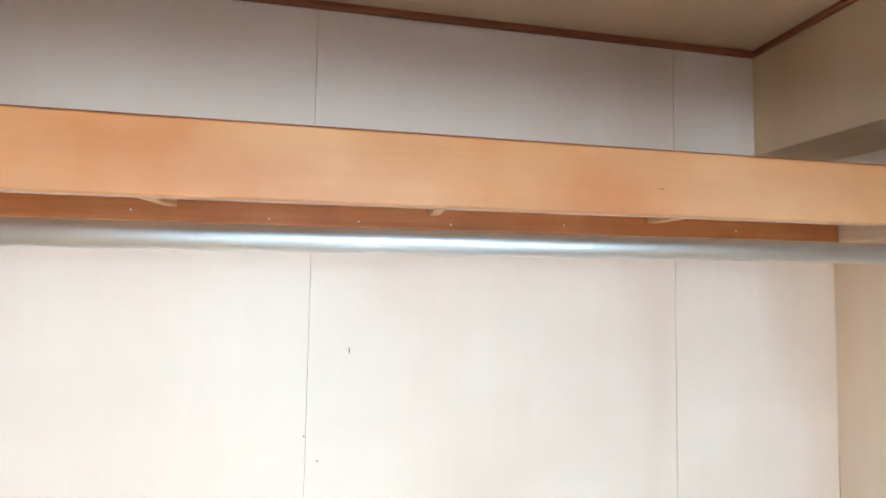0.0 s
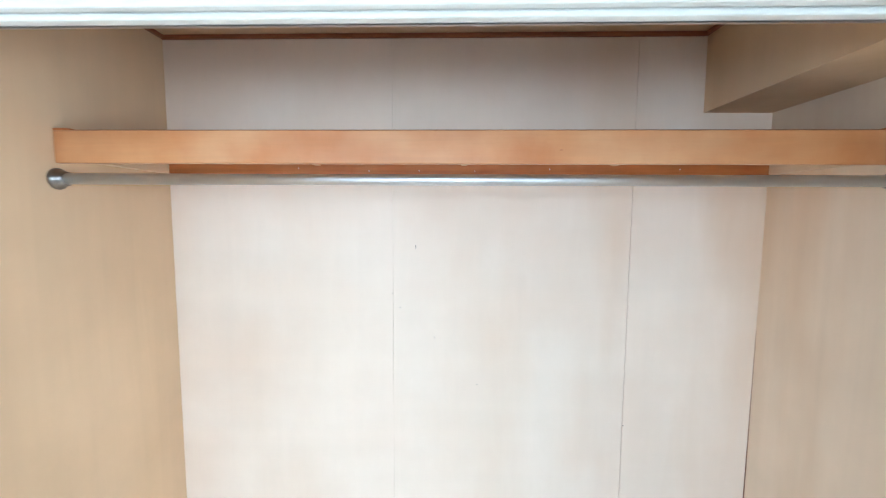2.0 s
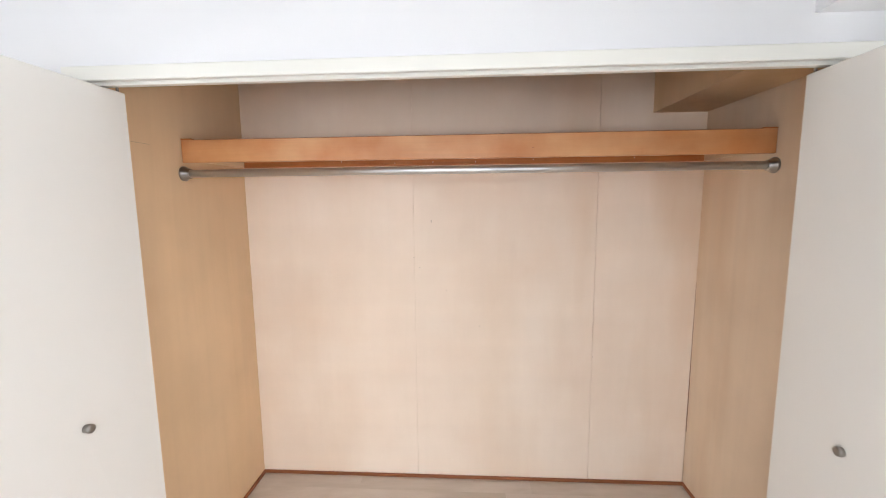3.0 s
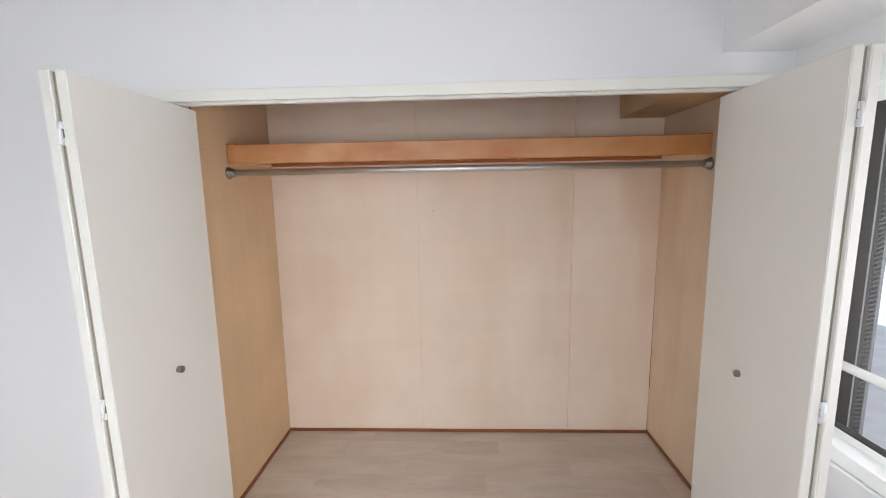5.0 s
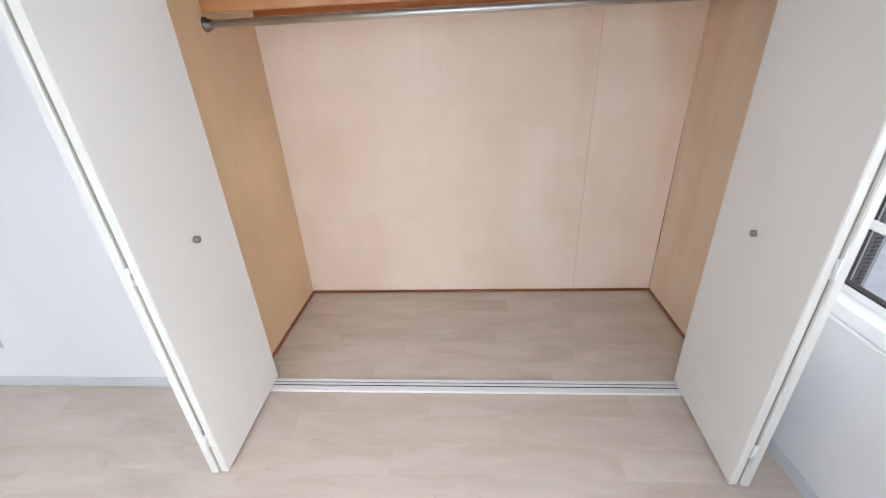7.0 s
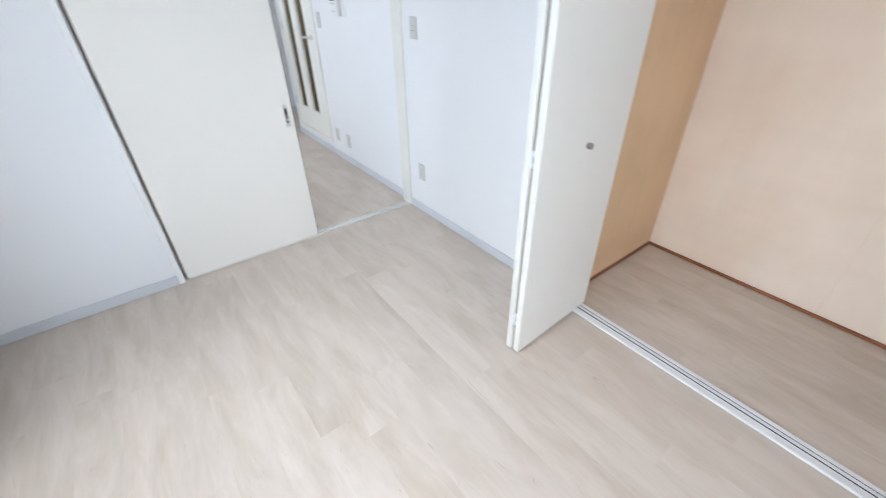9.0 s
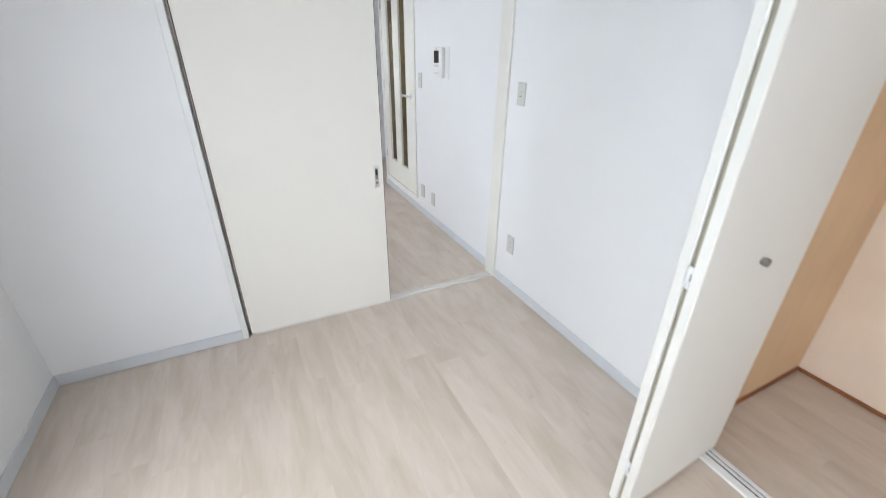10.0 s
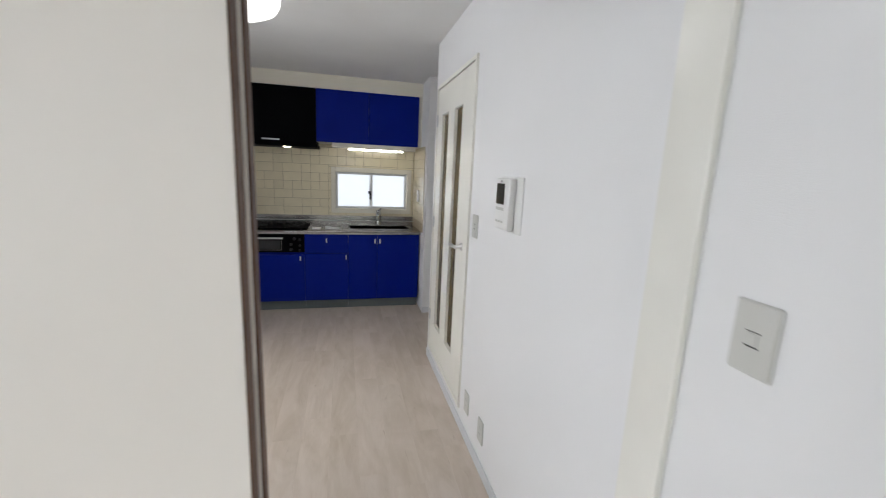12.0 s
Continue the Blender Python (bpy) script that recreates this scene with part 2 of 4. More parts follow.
SLOT_GREY = material("grey_socket_slot", (0.30, 0.30, 0.28), 0.6, mottle=0.05)
DARK_GAP = material("dark_groove", (0.03, 0.028, 0.025), 0.8)
PLATE = material("warm_grey_switch_plastic", (0.55, 0.55, 0.52), 0.4, mottle=0.02)
PLATE_WHITE = material("white_plastic", (0.78, 0.78, 0.77), 0.35, mottle=0.02)
SCREEN = material("black_screen", (0.012, 0.012, 0.014), 0.12)
BLUE = material("cobalt_blue_laminate", (0.002, 0.013, 0.215), 0.4, mottle=0.04, bump=0.03, gloss=0.08)
BLACK = material("black_enamel", (0.003, 0.003, 0.004), 0.5, mottle=0.1, gloss=0.02)
OVEN_GLASS = material("grey_oven_glass", (0.035, 0.037, 0.04), 0.15, mottle=0.05)
IRON = material("cast_iron", (0.015, 0.015, 0.016), 0.6, mottle=0.2, bump=0.1)
TILE = material("cream_glazed_tile", (0.78, 0.71, 0.53), 0.12, mottle=0.03, mottle_scale=9, per_piece=0.03)
GROUT = material("tan_grout", (0.34, 0.285, 0.20), 0.85, mottle=0.08, mottle_scale=20)
CREAM = material("cream_filler_panel", (0.76, 0.73, 0.64), 0.5, mottle=0.02)
TOE = material("grey_green_toe_kick", (0.12, 0.14, 0.14), 0.5)
SASH_DARK = material("dark_bronze_sash", (0.028, 0.03, 0.033), 0.35, 0.6, mottle=0.05)
LOUVRE_GREY = material("grey_louvre_metal", (0.11, 0.12, 0.13), 0.5, 0.3, mottle=0.1)
LOUVRE_PALE = material("pale_grey_louvre_blade", (0.24, 0.265, 0.29), 0.5, 0.2, mottle=0.1)
SASH_WHITE = material("white_window_frame", (0.76, 0.77, 0.77), 0.35, mottle=0.02)
CONCRETE = material("pale_render_wall", (0.62, 0.63, 0.64), 0.85, mottle=0.08, mottle_scale=2, bump=0.3, bump_scale=60)
CLOTH = material("white_cloth", (0.8, 0.8, 0.79), 0.9, mottle=0.05, bump=0.4, bump_scale=500)
GLASS = clear_glass("window_glass", 0.0)
FROSTED = clear_glass("frosted_glass", 0.45, (0.95, 0.98, 1.0))
DOOR_GLASS = material("brown_figured_glass", (0.12, 0.088, 0.042), 0.25, gloss=0.15, mottle=0.15, mottle_scale=7, grain=0.35, grain_scale=(25, 25, 1.2), bump=0.35, bump_scale=45)
LAMP_WHITE = glowing("lamp_diffuser", (1.0, 0.98, 0.94), 2.8)
TUBE_GLOW = glowing("fluorescent_tube", (1.0, 0.95, 0.84), 11.0)
BACKDROP = glowing("hazy_sky_backdrop", (0.88, 0.94, 1.0), 0.75)
HOOD_GLOW = glowing("hood_bulb", (1.0, 0.88, 0.66), 9.0)

# ---- building helpers ----
PLACE = {}


def box(x0, x1, y0, y1, z0, z1, bevel=0.0, seg=1):
    bm = bmesh.new()
    bmesh.ops.create_cube(bm, size=1.0)
    for v in bm.verts:
        v.co = Vector((x0 if v.co.x < 0 else x1, y0 if v.co.y < 0 else y1, z0 if v.co.z < 0 else z1))
    if bevel:
        bmesh.ops.bevel(bm, geom=bm.edges[:], offset=bevel, segments=seg, affect='EDGES', profile=0.5)
    return bm


def add(bm, other):
    mesh = bpy.data.meshes.new("tmp")
    other.to_mesh(mesh)
    other.free()
    bm.from_mesh(mesh)
    bpy.data.meshes.remove(mesh)
    return bm


def boxes(*specs, bevel=0.0):
    bm = bmesh.new()
    for s in specs:
        add(bm, box(*s, bevel=bevel))
    return bm


def turned(profile, steps=24, axis='Z', at=(0, 0, 0)):
    """A solid of revolution from (radius, height) pairs."""
    bm = bmesh.new()
    rings = []
    for r, hgt in profile:
        rings.append([bm.verts.new((r * math.cos(2 * math.pi * k / steps), r * math.sin(2 * math.pi * k / steps), hgt)) for k in range(steps)])
    for a, b in zip(rings, rings[1:]):
        for k in range(steps):
            bm.faces.new((a[k], a[(k + 1) % steps], b[(k + 1) % steps], b[k]))
    bm.faces.new(rings[0][::-1])
    bm.faces.new(rings[-1])
    for f in bm.faces:
        f.smooth = True
    turn = {'Z': Matrix(), 'X': Matrix.Rotation(radians(90), 4, 'Y'), 'Y': Matrix.Rotation(radians(-90), 4, 'X')}[axis]
    bmesh.ops.transform(bm, matrix=Matrix.Translation(at) @ turn, verts=bm.verts)
    bmesh.ops.recalc_face_normals(bm, faces=bm.faces)
    return bm


def tube(points, radius, sides=10):
    """A bent round bar along points."""
    bm = bmesh.new()
    pts = [Vector(p) for p in points]
    rings = []
    for i, p in enumerate(pts):
        d = (pts[min(i + 1, len(pts) - 1)] - pts[max(i - 1, 0)]).normalized()
        q = d.to_track_quat('Z', 'Y')
        rings.append([bm.verts.new(p + q @ Vector((radius * math.cos(2 * math.pi * k / sides), radius * math.sin(2 * math.pi * k / sides), 0))) for k in range(sides)])
    for a, b in zip(rings, rings[1:]):
        for k in range(sides):
            bm.faces.new((a[k], a[(k + 1) % sides], b[(k + 1) % sides], b[k])).smooth = True
    bm.faces.new(rings[0][::-1])
    bm.faces.new(rings[-1])
    bmesh.ops.recalc_face_normals(bm, faces=bm.faces)
    return bm


def obj(name, bm, mat, parent=None, label=""):
    """Links bm, given in world coordinates, as one mesh with its origin at its base."""
    xs = [v.co for v in bm.verts]
    base = Vector(((min(c.x for c in xs) + max(c.x for c in xs)) / 2, (min(c.y for c in xs) + max(c.y for c in xs)) / 2, min(c.z for c in xs)))
    for v in bm.verts:
        v.co -= base
    mesh = bpy.data.meshes.new(name)
    bm.to_mesh(mesh)
    bm.free()
    mesh.materials.append(mat)
    ob = new(name, mesh)
    ob.location = base - (PLACE[parent] if parent else Vector())
    if parent:
        ob.parent = parent
    PLACE[ob] = base
    if label:
        ob["label"] = label
    return ob


def part(name, bm, mat, parent, label=""):
    return obj(name, bm, mat, parent, label)


def structure(name, bm, mat, label, category, parent=None):
    return tagged(obj(name, bm, mat, parent), label, category, kind="structure")


def thing(name, x, y, z, label, category, group="", kind=""):
    ob = new(name)
    ob.location = (x, y, z)
    ob.empty_display_size = 0.05
    PLACE[ob] = Vector((x, y, z))
    return tagged(ob, label, category, group, kind)


# ---- plan ----
XL, XR = -2.27, 1.44          # bedroom, partition to window wall
YB = -2.385                   # balcony wall
CEIL = 2.31
CL, CR, CB, CTOP = -0.85, 1.44, 0.888, 2.209   # closet
OL, OR = -0.845, 1.335        # closet opening
HEAD = 1.874                  # closet head
PART = -2.375                 # kitchen face of the partition
KY = 0.02                     # kitchen side wall
KEND = -6.34                  # kitchen end wall
KS = 0.158                    # kitchen niche side

# ---- walls, ceilings, floors ----
for name, dims in (("wall_closet_front", (XL, OL - 0.02, 0, 0.1, 0, CEIL)), ("wall_closet_lintel", (OL - 0.02, OR + 0.02, 0, 0.1, HEAD + 0.035, CEIL)),
                   ("wall_closet_pier", (OR + 0.02, XR, 0, 0.1, 0, CEIL))):
    structure(name, box(*dims), WALLPAPER, "white papered wall around the closet opening", "wall")
structure("wall_window_side", boxes((XR, XR + 0.15, YB - 0.15, -1.72, 0, CEIL), (XR, XR + 0.15, -1.72, -0.06, 0, 0.70), (XR, XR + 0.15, -1.72, -0.06, 1.83, CEIL),
                                     (XR, XR + 0.15, -0.06, 0.1, 0, CEIL)), WALLPAPER, "white papered wall with a window", "wall")
structure("wall_balcony", boxes((PART, -1.57, YB - 0.15, YB, 0, CEIL), (-1.57, 0.9, YB - 0.15, YB, 1.95, CEIL), (0.9, XR, YB - 0.15, YB, 0, CEIL)),
          WALLPAPER, "white papered wall with the balcony door", "wall")
structure("wall_partition", boxes((PART, XL, YB, -1.60, 0, CEIL), (PART, XL, -1.60, 0.0, 1.845, CEIL)), WALLPAPER, "white papered partition above and beside the sliding doors", "wall")
structure("beam", box(1.19, XR, YB, 0, 1.985, CEIL), WALLPAPER, "white papered ceiling beam along the window wall", "beam")
structure("ceiling_bedroom", box(PART, XR, YB, 0.0, CEIL, CEIL + 0.1), CEILING, "plain white ceiling", "ceiling")

# kitchen shell
structure("wall_kitchen_side", boxes((-3.695, XL, KY, 0.12, 0, CEIL), (-4.565, -3.695, KY, 0.12, 2.015, CEIL), (-4.565, -3.695, KY, 0.12, 0, 0.115), (-4.63, -4.565, KY, 0.12, 0, CEIL)),
          WALLPAPER, "white papered wall with a glazed door", "wall")
structure("wall_kitchen_wing", boxes((KEND, -5.59, KS, 1.1, 0, CEIL)), WALLPAPER, "white papered end of the kitchen niche", "wall")
structure("wall_hall", boxes((-5.59, -4.53, 1.0, 1.1, 0, CEIL), (-4.63, -4.53, 0.12, 1.0, 0, CEIL)), WALLPAPER, "plain white wall of the small hall", "wall")
structure("wall_kitchen_far", boxes((KEND, -4.6, YB - 0.15, YB, 0, CEIL), (-4.6, -2.9, YB - 0.15, YB, 1.95, CEIL), (-2.9, PART, YB - 0.15, YB, 0, CEIL)), WALLPAPER, "plain white kitchen wall", "wall")
end_wall = structure("wall_kitchen_end", boxes((KEND - 0.12, KEND, YB, -0.745, 0, CEIL), (KEND - 0.12, KEND, 0.107, KS, 0, CEIL),
                                               (KEND - 0.12, KEND, -0.745, 0.107, 0, 0.965), (KEND - 0.12, KEND, -0.745, 0.107, 1.425, CEIL)),
                     GROUT, "kitchen end wall lined with cream glazed tiles", "wall")
structure("ceiling_kitchen", box(KEND, PART, YB, 1.1, CEIL, CEIL + 0.1), CEILING, "plain white kitchen ceiling", "ceiling")

# closet shell
back = structure("wall_closet_back", box(CL - 0.05, CR + 0.05, CB + 0.008, CB + 0.1, 0, CTOP), SEAM, "closet back wall of three beige plywood panels", "wall")
left_side = structure("wall_closet_left", box(CL - 0.1, CL, 0.1, CB + 0.008, 0, CTOP), PLY_SHADED, "plywood closet side wall, its shade put into a tan colour", "wall")
structure("wall_closet_right", box(CR, CR + 0.1, 0.1, CB + 0.008, 0, CTOP), PLY_PART_SHADED, "plywood closet side wall, some shade put into its colour", "wall")
structure("wall_closet_return", box(CL, OL - 0.02, 0.1, 0.104, 0, CTOP), PLY_SHADED, "narrow plywood return inside the closet", "wall")
structure("wall_closet_return_right", box(OR + 0.02, CR, 0.1, 0.104, 0, CTOP), PLY_SHADED, "narrow plywood return inside the closet", "wall")
structure("wall_closet_over", box(CL, CR, 0.1, 0.106, HEAD + 0.035, CTOP), PLY_SHADED, "plywood lining above the closet opening", "wall")
structure("ceiling_closet", box(CL - 0.1, CR + 0.1, 0.1, CB + 0.1, CTOP, CTOP + 0.08), PLY_SHADED, "plain pale closet ceiling", "ceiling")
structure("closet_beam", box(1.188, CR, 0.106, CB, 1.921, CTOP), PLY_SHADED, "boxed-in beam at the closet ceiling", "beam")


def closet_panel(x0, x1, lean=0.0):
    bm = box(x0, x1, CB, CB + 0.007, 0.0, CTOP)
    bmesh.ops.bisect_plane(bm, geom=bm.verts[:] + bm.edges[:] + bm.faces[:], plane_co=(0, 0, 1.35), plane_no=(0, 0, 1))
    for v in bm.verts:
        if v.co.x > (x0 + x1) / 2 and v.co.z < 0.5:
            v.co.x -= lean
    return part("plywood_panel", bm, PLY, back)


closet_panel(CL, 0.0249)
closet_panel(0.0258, 0.9403)
closet_panel(0.9421, CR, lean=0.006)
structure("wall_closet_corner_gap", box(CR - 0.0007, CR, CB - 0.0004, CB + 0.0066, 0.30, 1.10), TRIM_BROWN, "dark open joint at the closet corner", "gap")

# brown mouldings in the closet
moulding = [("closet_trim_back", (CL, CR, CB - 0.012, CB, 0, 0.018)), ("closet_trim_left", (CL, CL + 0.012, 0.11, CB - 0.012, 0, 0.018)),
            ("closet_trim_right", (CR - 0.012, CR, 0.11, CB - 0.012, 0, 0.018)), ("closet_cove_back", (CL, 1.188, CB - 0.016, CB, CTOP - 0.016, CTOP)),
            ("closet_cove_left", (CL, CL + 0.016, 0.11, CB - 0.016, CTOP - 0.016, CTOP)), ("closet_cove_beam", (1.172, 1.188, 0.11, CB - 0.016, CTOP - 0.016, CTOP))]
for name, dims in moulding:
    structure(name, box(*dims, bevel=0.003), TRIM_BROWN, "thin brown-stained wooden moulding", "trim")

# baseboards
BB = 0.062
for name, dims in (("baseboard_front", (XL + 0.006, OL - 0.02, -0.007, 0, 0, BB)), ("baseboard_front_short", (OR + 0.02, XR - 0.007, -0.007, 0, 0, BB)),
                   ("baseboard_window", (XR - 0.007, XR, YB + 0.007, 0, 0, BB)), ("baseboard_balcony", (XL, -1.60, YB, YB + 0.007, 0, BB)),
                   ("baseboard_partition", (XL, XL + 0.007, YB + 0.007, -1.598, 0, BB)), ("baseboard_kitchen", (-4.637, PART - 0.002, KY - 0.007, KY, 0, BB)),
                   ("baseboard_kitchen_end", (-4.637, -4.63, KY, 0.12, 0, BB)), ("baseboard_wing", (-5.59, -5.583, KS, 1.0, 0, BB))):
    structure(name, box(*dims, bevel=0.0025), BASEBOARD, "light grey vinyl baseboard", "baseboard")

# ---- closet head, jambs and track ----
frame_1 = thing("closet_frame", 0.245, 0.04, 0, "white painted closet door frame with head track", "door frame", kind="structure")
part("head_board", box(OL - 0.02, OR + 0.02, -0.014, 0.004, 1.868, HEAD + 0.034, 0.002), PAINT, frame_1)
part("head_lip", box(OL - 0.02, OR + 0.02, 0.012, 0.034, 1.860, HEAD + 0.034, 0.002), PAINT, frame_1)
part("head_filler", box(OL - 0.02, OR + 0.02, 0.004, 0.012, 1.880, HEAD + 0.034), DARK_GAP, frame_1, "dark groove")
part("head_track", boxes((OL, OR, 0.040, 0.046, 1.868, HEAD + 0.034), (OL, OR, 0.056, 0.062, 1.868, HEAD + 0.034)), ALU, frame_1, "aluminium guide rail")
part("jamb", box(OL - 0.02, OL, -0.014, 0.108, 0, 1.860, 0.003), PAINT, frame_1)
part("jamb", box(OR, OR + 0.02, -0.014, 0.108, 0, 1.860, 0.003), PAINT, frame_1)
sill_1 = thing("closet_threshold", 0.245, 0.03, 0, "white painted closet threshold with a metal track groove", "threshold", kind="structure")
part("sill_board", box(OL, OR, -0.032, -0.003, 0, 0.013, 0.003), PAINT_WHITE, sill_1)
part("sill_board", box(OL, OR, 0.037, 0.050, 0, 0.013, 0.003), PAINT_WHITE, sill_1)
part("track", boxes((OL, OR, -0.003, 0.037, 0.0, 0.004), (OL, OR, -0.003, 0.001, 0.004, 0.0125), (OL, OR, 0.009, 0.023, 0.004, 0.0125), (OL, OR, 0.030, 0.037, 0.004, 0.0125)), PALE_ALU, sill_1, "pale aluminium track")
# Dark and grey fills stand in for the shade inside both slots.
part("track_slot", box(OL, OR, 0.001, 0.009, 0.004, 0.0105), DARK_GAP, sill_1, "dark fill for the shade in the track slot")
part("track_groove", box(OL, OR, 0.024, 0.029, 0.004, 0.0105), LOUVRE_GREY, sill_1, "grey fill for the shade in the narrow groove")

# ---- folding doors ----
LEAF_W, LEAF_T, GAP = 0.530, 0.0275, 0.011


def folding_door(xin, side, label, swing, lean):
    """Two leaves folded together; xin is the visible inner face, side is +1 where the stack grows to +x."""
    top, bottom, y1 = 1.850, 0.016, 0.062
    door = thing("folding_door", xin + side * 0.04, -0.2, 0.0, label, "folding door", "closet folding doors")

    def leaf(a, tip):
        lo, hi = sorted((a, a + side * LEAF_T))
        bm = box(lo, hi, tip, y1, bottom, top, 0.0025)
        return bm
    bands = []
    for k, a in enumerate((xin, xin + side * (LEAF_T + GAP))):
        lo, hi = sorted((a + side * 0.002, a + side * (LEAF_T - 0.002)))
        tip = y1 - LEAF_W - 0.006 * k
        bands.append(part("edge_band", box(lo, hi, tip - 0.0008, tip + 0.001, bottom + 0.003, top - 0.003), LEAF_EDGE, door, "pale edge band"))
    # khaki strip set back in the gap between the two leaves
    lo, hi = sorted((xin + side * (LEAF_T + 0.0005), xin + side * (LEAF_T + GAP - 0.0005)))
    bands.append(part("hinge_seal", box(lo, hi, y1 - LEAF_W + 0.006, y1 - LEAF_W + 0.016, bottom + 0.004, top - 0.004), GAP_KHAKI, door, "khaki strip between the leaves"))
    for v in bands:
        for w in v.data.vertices:
            w.co.x += swing + lean * (1 - w.co.z / top)
    inner = part("inner_leaf", leaf(xin, y1 - LEAF_W), LEAF_WHITE, door)
    outer = part("outer_leaf", leaf(xin + side * (LEAF_T + GAP), y1 - LEAF_W - 0.006), LEAF_WHITE, door)
    for v in (inner, outer):
        for w in v.data.vertices:
            if w.co.y < 0:
                w.co.x += swing + lean * (1 - w.co.z / top)
    part("knob", turned([(0.008, 0.0), (0.008, 0.008), (0.0115, 0.011), (0.0125, 0.024), (0.0115, 0.029), (0.005, 0.030)], 20, 'X',
                        (0, 0, 0)) if side < 0 else turned([(0.008, 0.0), (0.008, -0.008), (0.0115, -0.011), (0.0125, -0.024), (0.0115, -0.029), (0.005, -0.030)], 20, 'X', (0, 0, 0)),
         CHROME, inner, "satin nickel knob")
    knob = inner.children[0]
    knob.location = Vector((xin + (swing + lean * 0.5) * 0.46, -0.188 if side < 0 else -0.176, 0.900 if side < 0 else 0.881)) - PLACE[inner]
    a, b = (q for q in sorted((xin + side * (LEAF_T - 0.002), xin + side * (LEAF_T + GAP + 0.002))))
    for z in (0.20, 0.92, 1.69):
        yt = y1 - LEAF_W - 0.004
        sw = swing + lean * (1 - z / top)
        a_, b_ = a + sw, b + sw
        hinge = part("hinge", boxes((a_, b_, yt - 0.002, yt + 0.004, z - 0.030, z - 0.011), (a_ + 0.002, b_ - 0.004, yt - 0.002, yt + 0.004, z - 0.009, z + 0.009),
                                    (a_, b_, yt - 0.002, yt + 0.004, z + 0.011, z + 0.030)), PLATE_WHITE, door, "small pale steel hinge")
        c = xin + sw + side * (LEAF_T + GAP / 2)
        part("hinge_pin", turned([(0.005, z - 0.028), (0.005, z + 0.028)], 12, 'Z', (c, yt - 0.003, 0)), PALE_ALU, hinge)
    for a2 in (xin + side * LEAF_T / 2,):
        part("guide_pin", turned([(0.004, 1.850), (0.004, 1.884)], 12, 'Z', (a2, 0.05, 0)), CHROME, door)
        part("bottom_pivot", turned([(0.004, 0.004), (0.004, 0.018)], 12, 'Z', (a2, 0.0165, 0)), CHROME, door)
    return door


folding_door(-0.742, -1, "off-white folding closet door, folded open at the jamb", 0.008, 0.018)
folding_door(1.231, 1, "off-white folding closet door, folded open beside the window", -0.026, -0.010)

# ---- closet shelf and rail ----
SY = 0.432
shelf = thing("closet_shelf", 0.295, 0.66, 1.69, "orange-stained beech hat shelf with a deep front board", "shelf")
front = box(CL + 0.002, CR - 0.002, SY, SY + 0.022, 1.677, 1.767, 0.0025)
part("front_board", front, SHELF_WOOD, shelf)
part("shelf_board", box(CL + 0.002, CR - 0.002, SY + 0.022, CB - 0.002, 1.748, 1.764), SHELF_WOOD, shelf)
apron = part("back_apron", box(CL + 0.002, CR - 0.002, CB - 0.024, CB - 0.002, 1.690, 1.748, 0.002), APRON_WOOD, shelf, "red-brown wooden rail on the back wall")
for x in (-0.33, -0.06, 0.13, 0.34, 0.62, 1.10):
    part("nail_head", turned([(0.0022, 0.0), (0.0022, -0.0015)], 8, 'Y', (x, CB - 0.024, 1.708 + 0.006 * math.sin(x * 31))), PLATE_WHITE, apron)
for x in (-0.255, 0.30, 0.855):
    part("bearer", box(x - 0.012, x + 0.012, SY + 0.022, CB - 0.024, 1.722, 1.748, 0.002), BEARER_WOOD, shelf, "golden pine bearer")
part("end_cleat", box(CL + 0.001, CL + 0.018, SY + 0.022, CB - 0.024, 1.690, 1.748, 0.002), CLEAT_WOOD, shelf, "pale pine end cleat")
part("end_cleat", box(CR - 0.018, CR - 0.001, SY + 0.022, CB - 0.024, 1.690, 1.748, 0.002), CLEAT_WOOD, shelf, "pale pine end cleat")
# Thin brown strip draws the shadow line along the worn top edge.
part("veneer_edge", box(CL + 0.05, CR - 0.055, SY - 0.0004, SY + 0.002, 1.7662, 1.7673), TRIM_BROWN, shelf, "dark worn top edge with its shadow line in the colour")
part("knot_mark", box(0.545, 0.553, SY - 0.0004, SY, 1.7128, 1.7145), TRIM_BROWN, shelf, "small dark knot in the front board")
part("corner_stub", box(CL + 0.001, CL + 0.045, SY + 0.003, SY + 0.02, 1.767, 1.773), APRON_WOOD, shelf)
part("corner_stub", box(CR - 0.05, CR - 0.001, SY + 0.003, SY + 0.02, 1.767, 1.772), APRON_WOOD, shelf)

RZ, RY = 1.634, 0.437
rail = thing("clothes_rail", 0.295, RY, RZ - 0.03, "brushed steel clothes rail between two round wall flanges", "clothes rail")
part("rail_tube", turned([(0.0155, CL + 0.012), (0.0155, CR - 0.012)], 32, 'X', (0, RY, RZ)), STEEL, rail)
FLANGE = [(0.030, 0.001), (0.030, 0.006), (0.027, 0.012), (0.0215, 0.017), (0.020, 0.030), (0.0158, 0.031)]
part("flange", turned([(r, CL + hh) for r, hh in FLANGE], 28, 'X', (0, RY, RZ)), CHROME, rail)
part("flange", turned([(r, CR - hh) for r, hh in FLANGE], 28, 'X', (0, RY, RZ)), CHROME, rail)

# small marks on the closet back panel
structure("wall_chip", box(0.1138, 0.1158, CB - 0.0004, CB, 1.406, 1.419), DOOR_EDGE, "tiny dark chip in the plywood", "mark", None)
structure("wall_crack", box(CL, CL + 0.0006, 0.13, 0.27, 1.728, 1.7292), SEAM, "hairline crack in the side plywood", "mark", None)
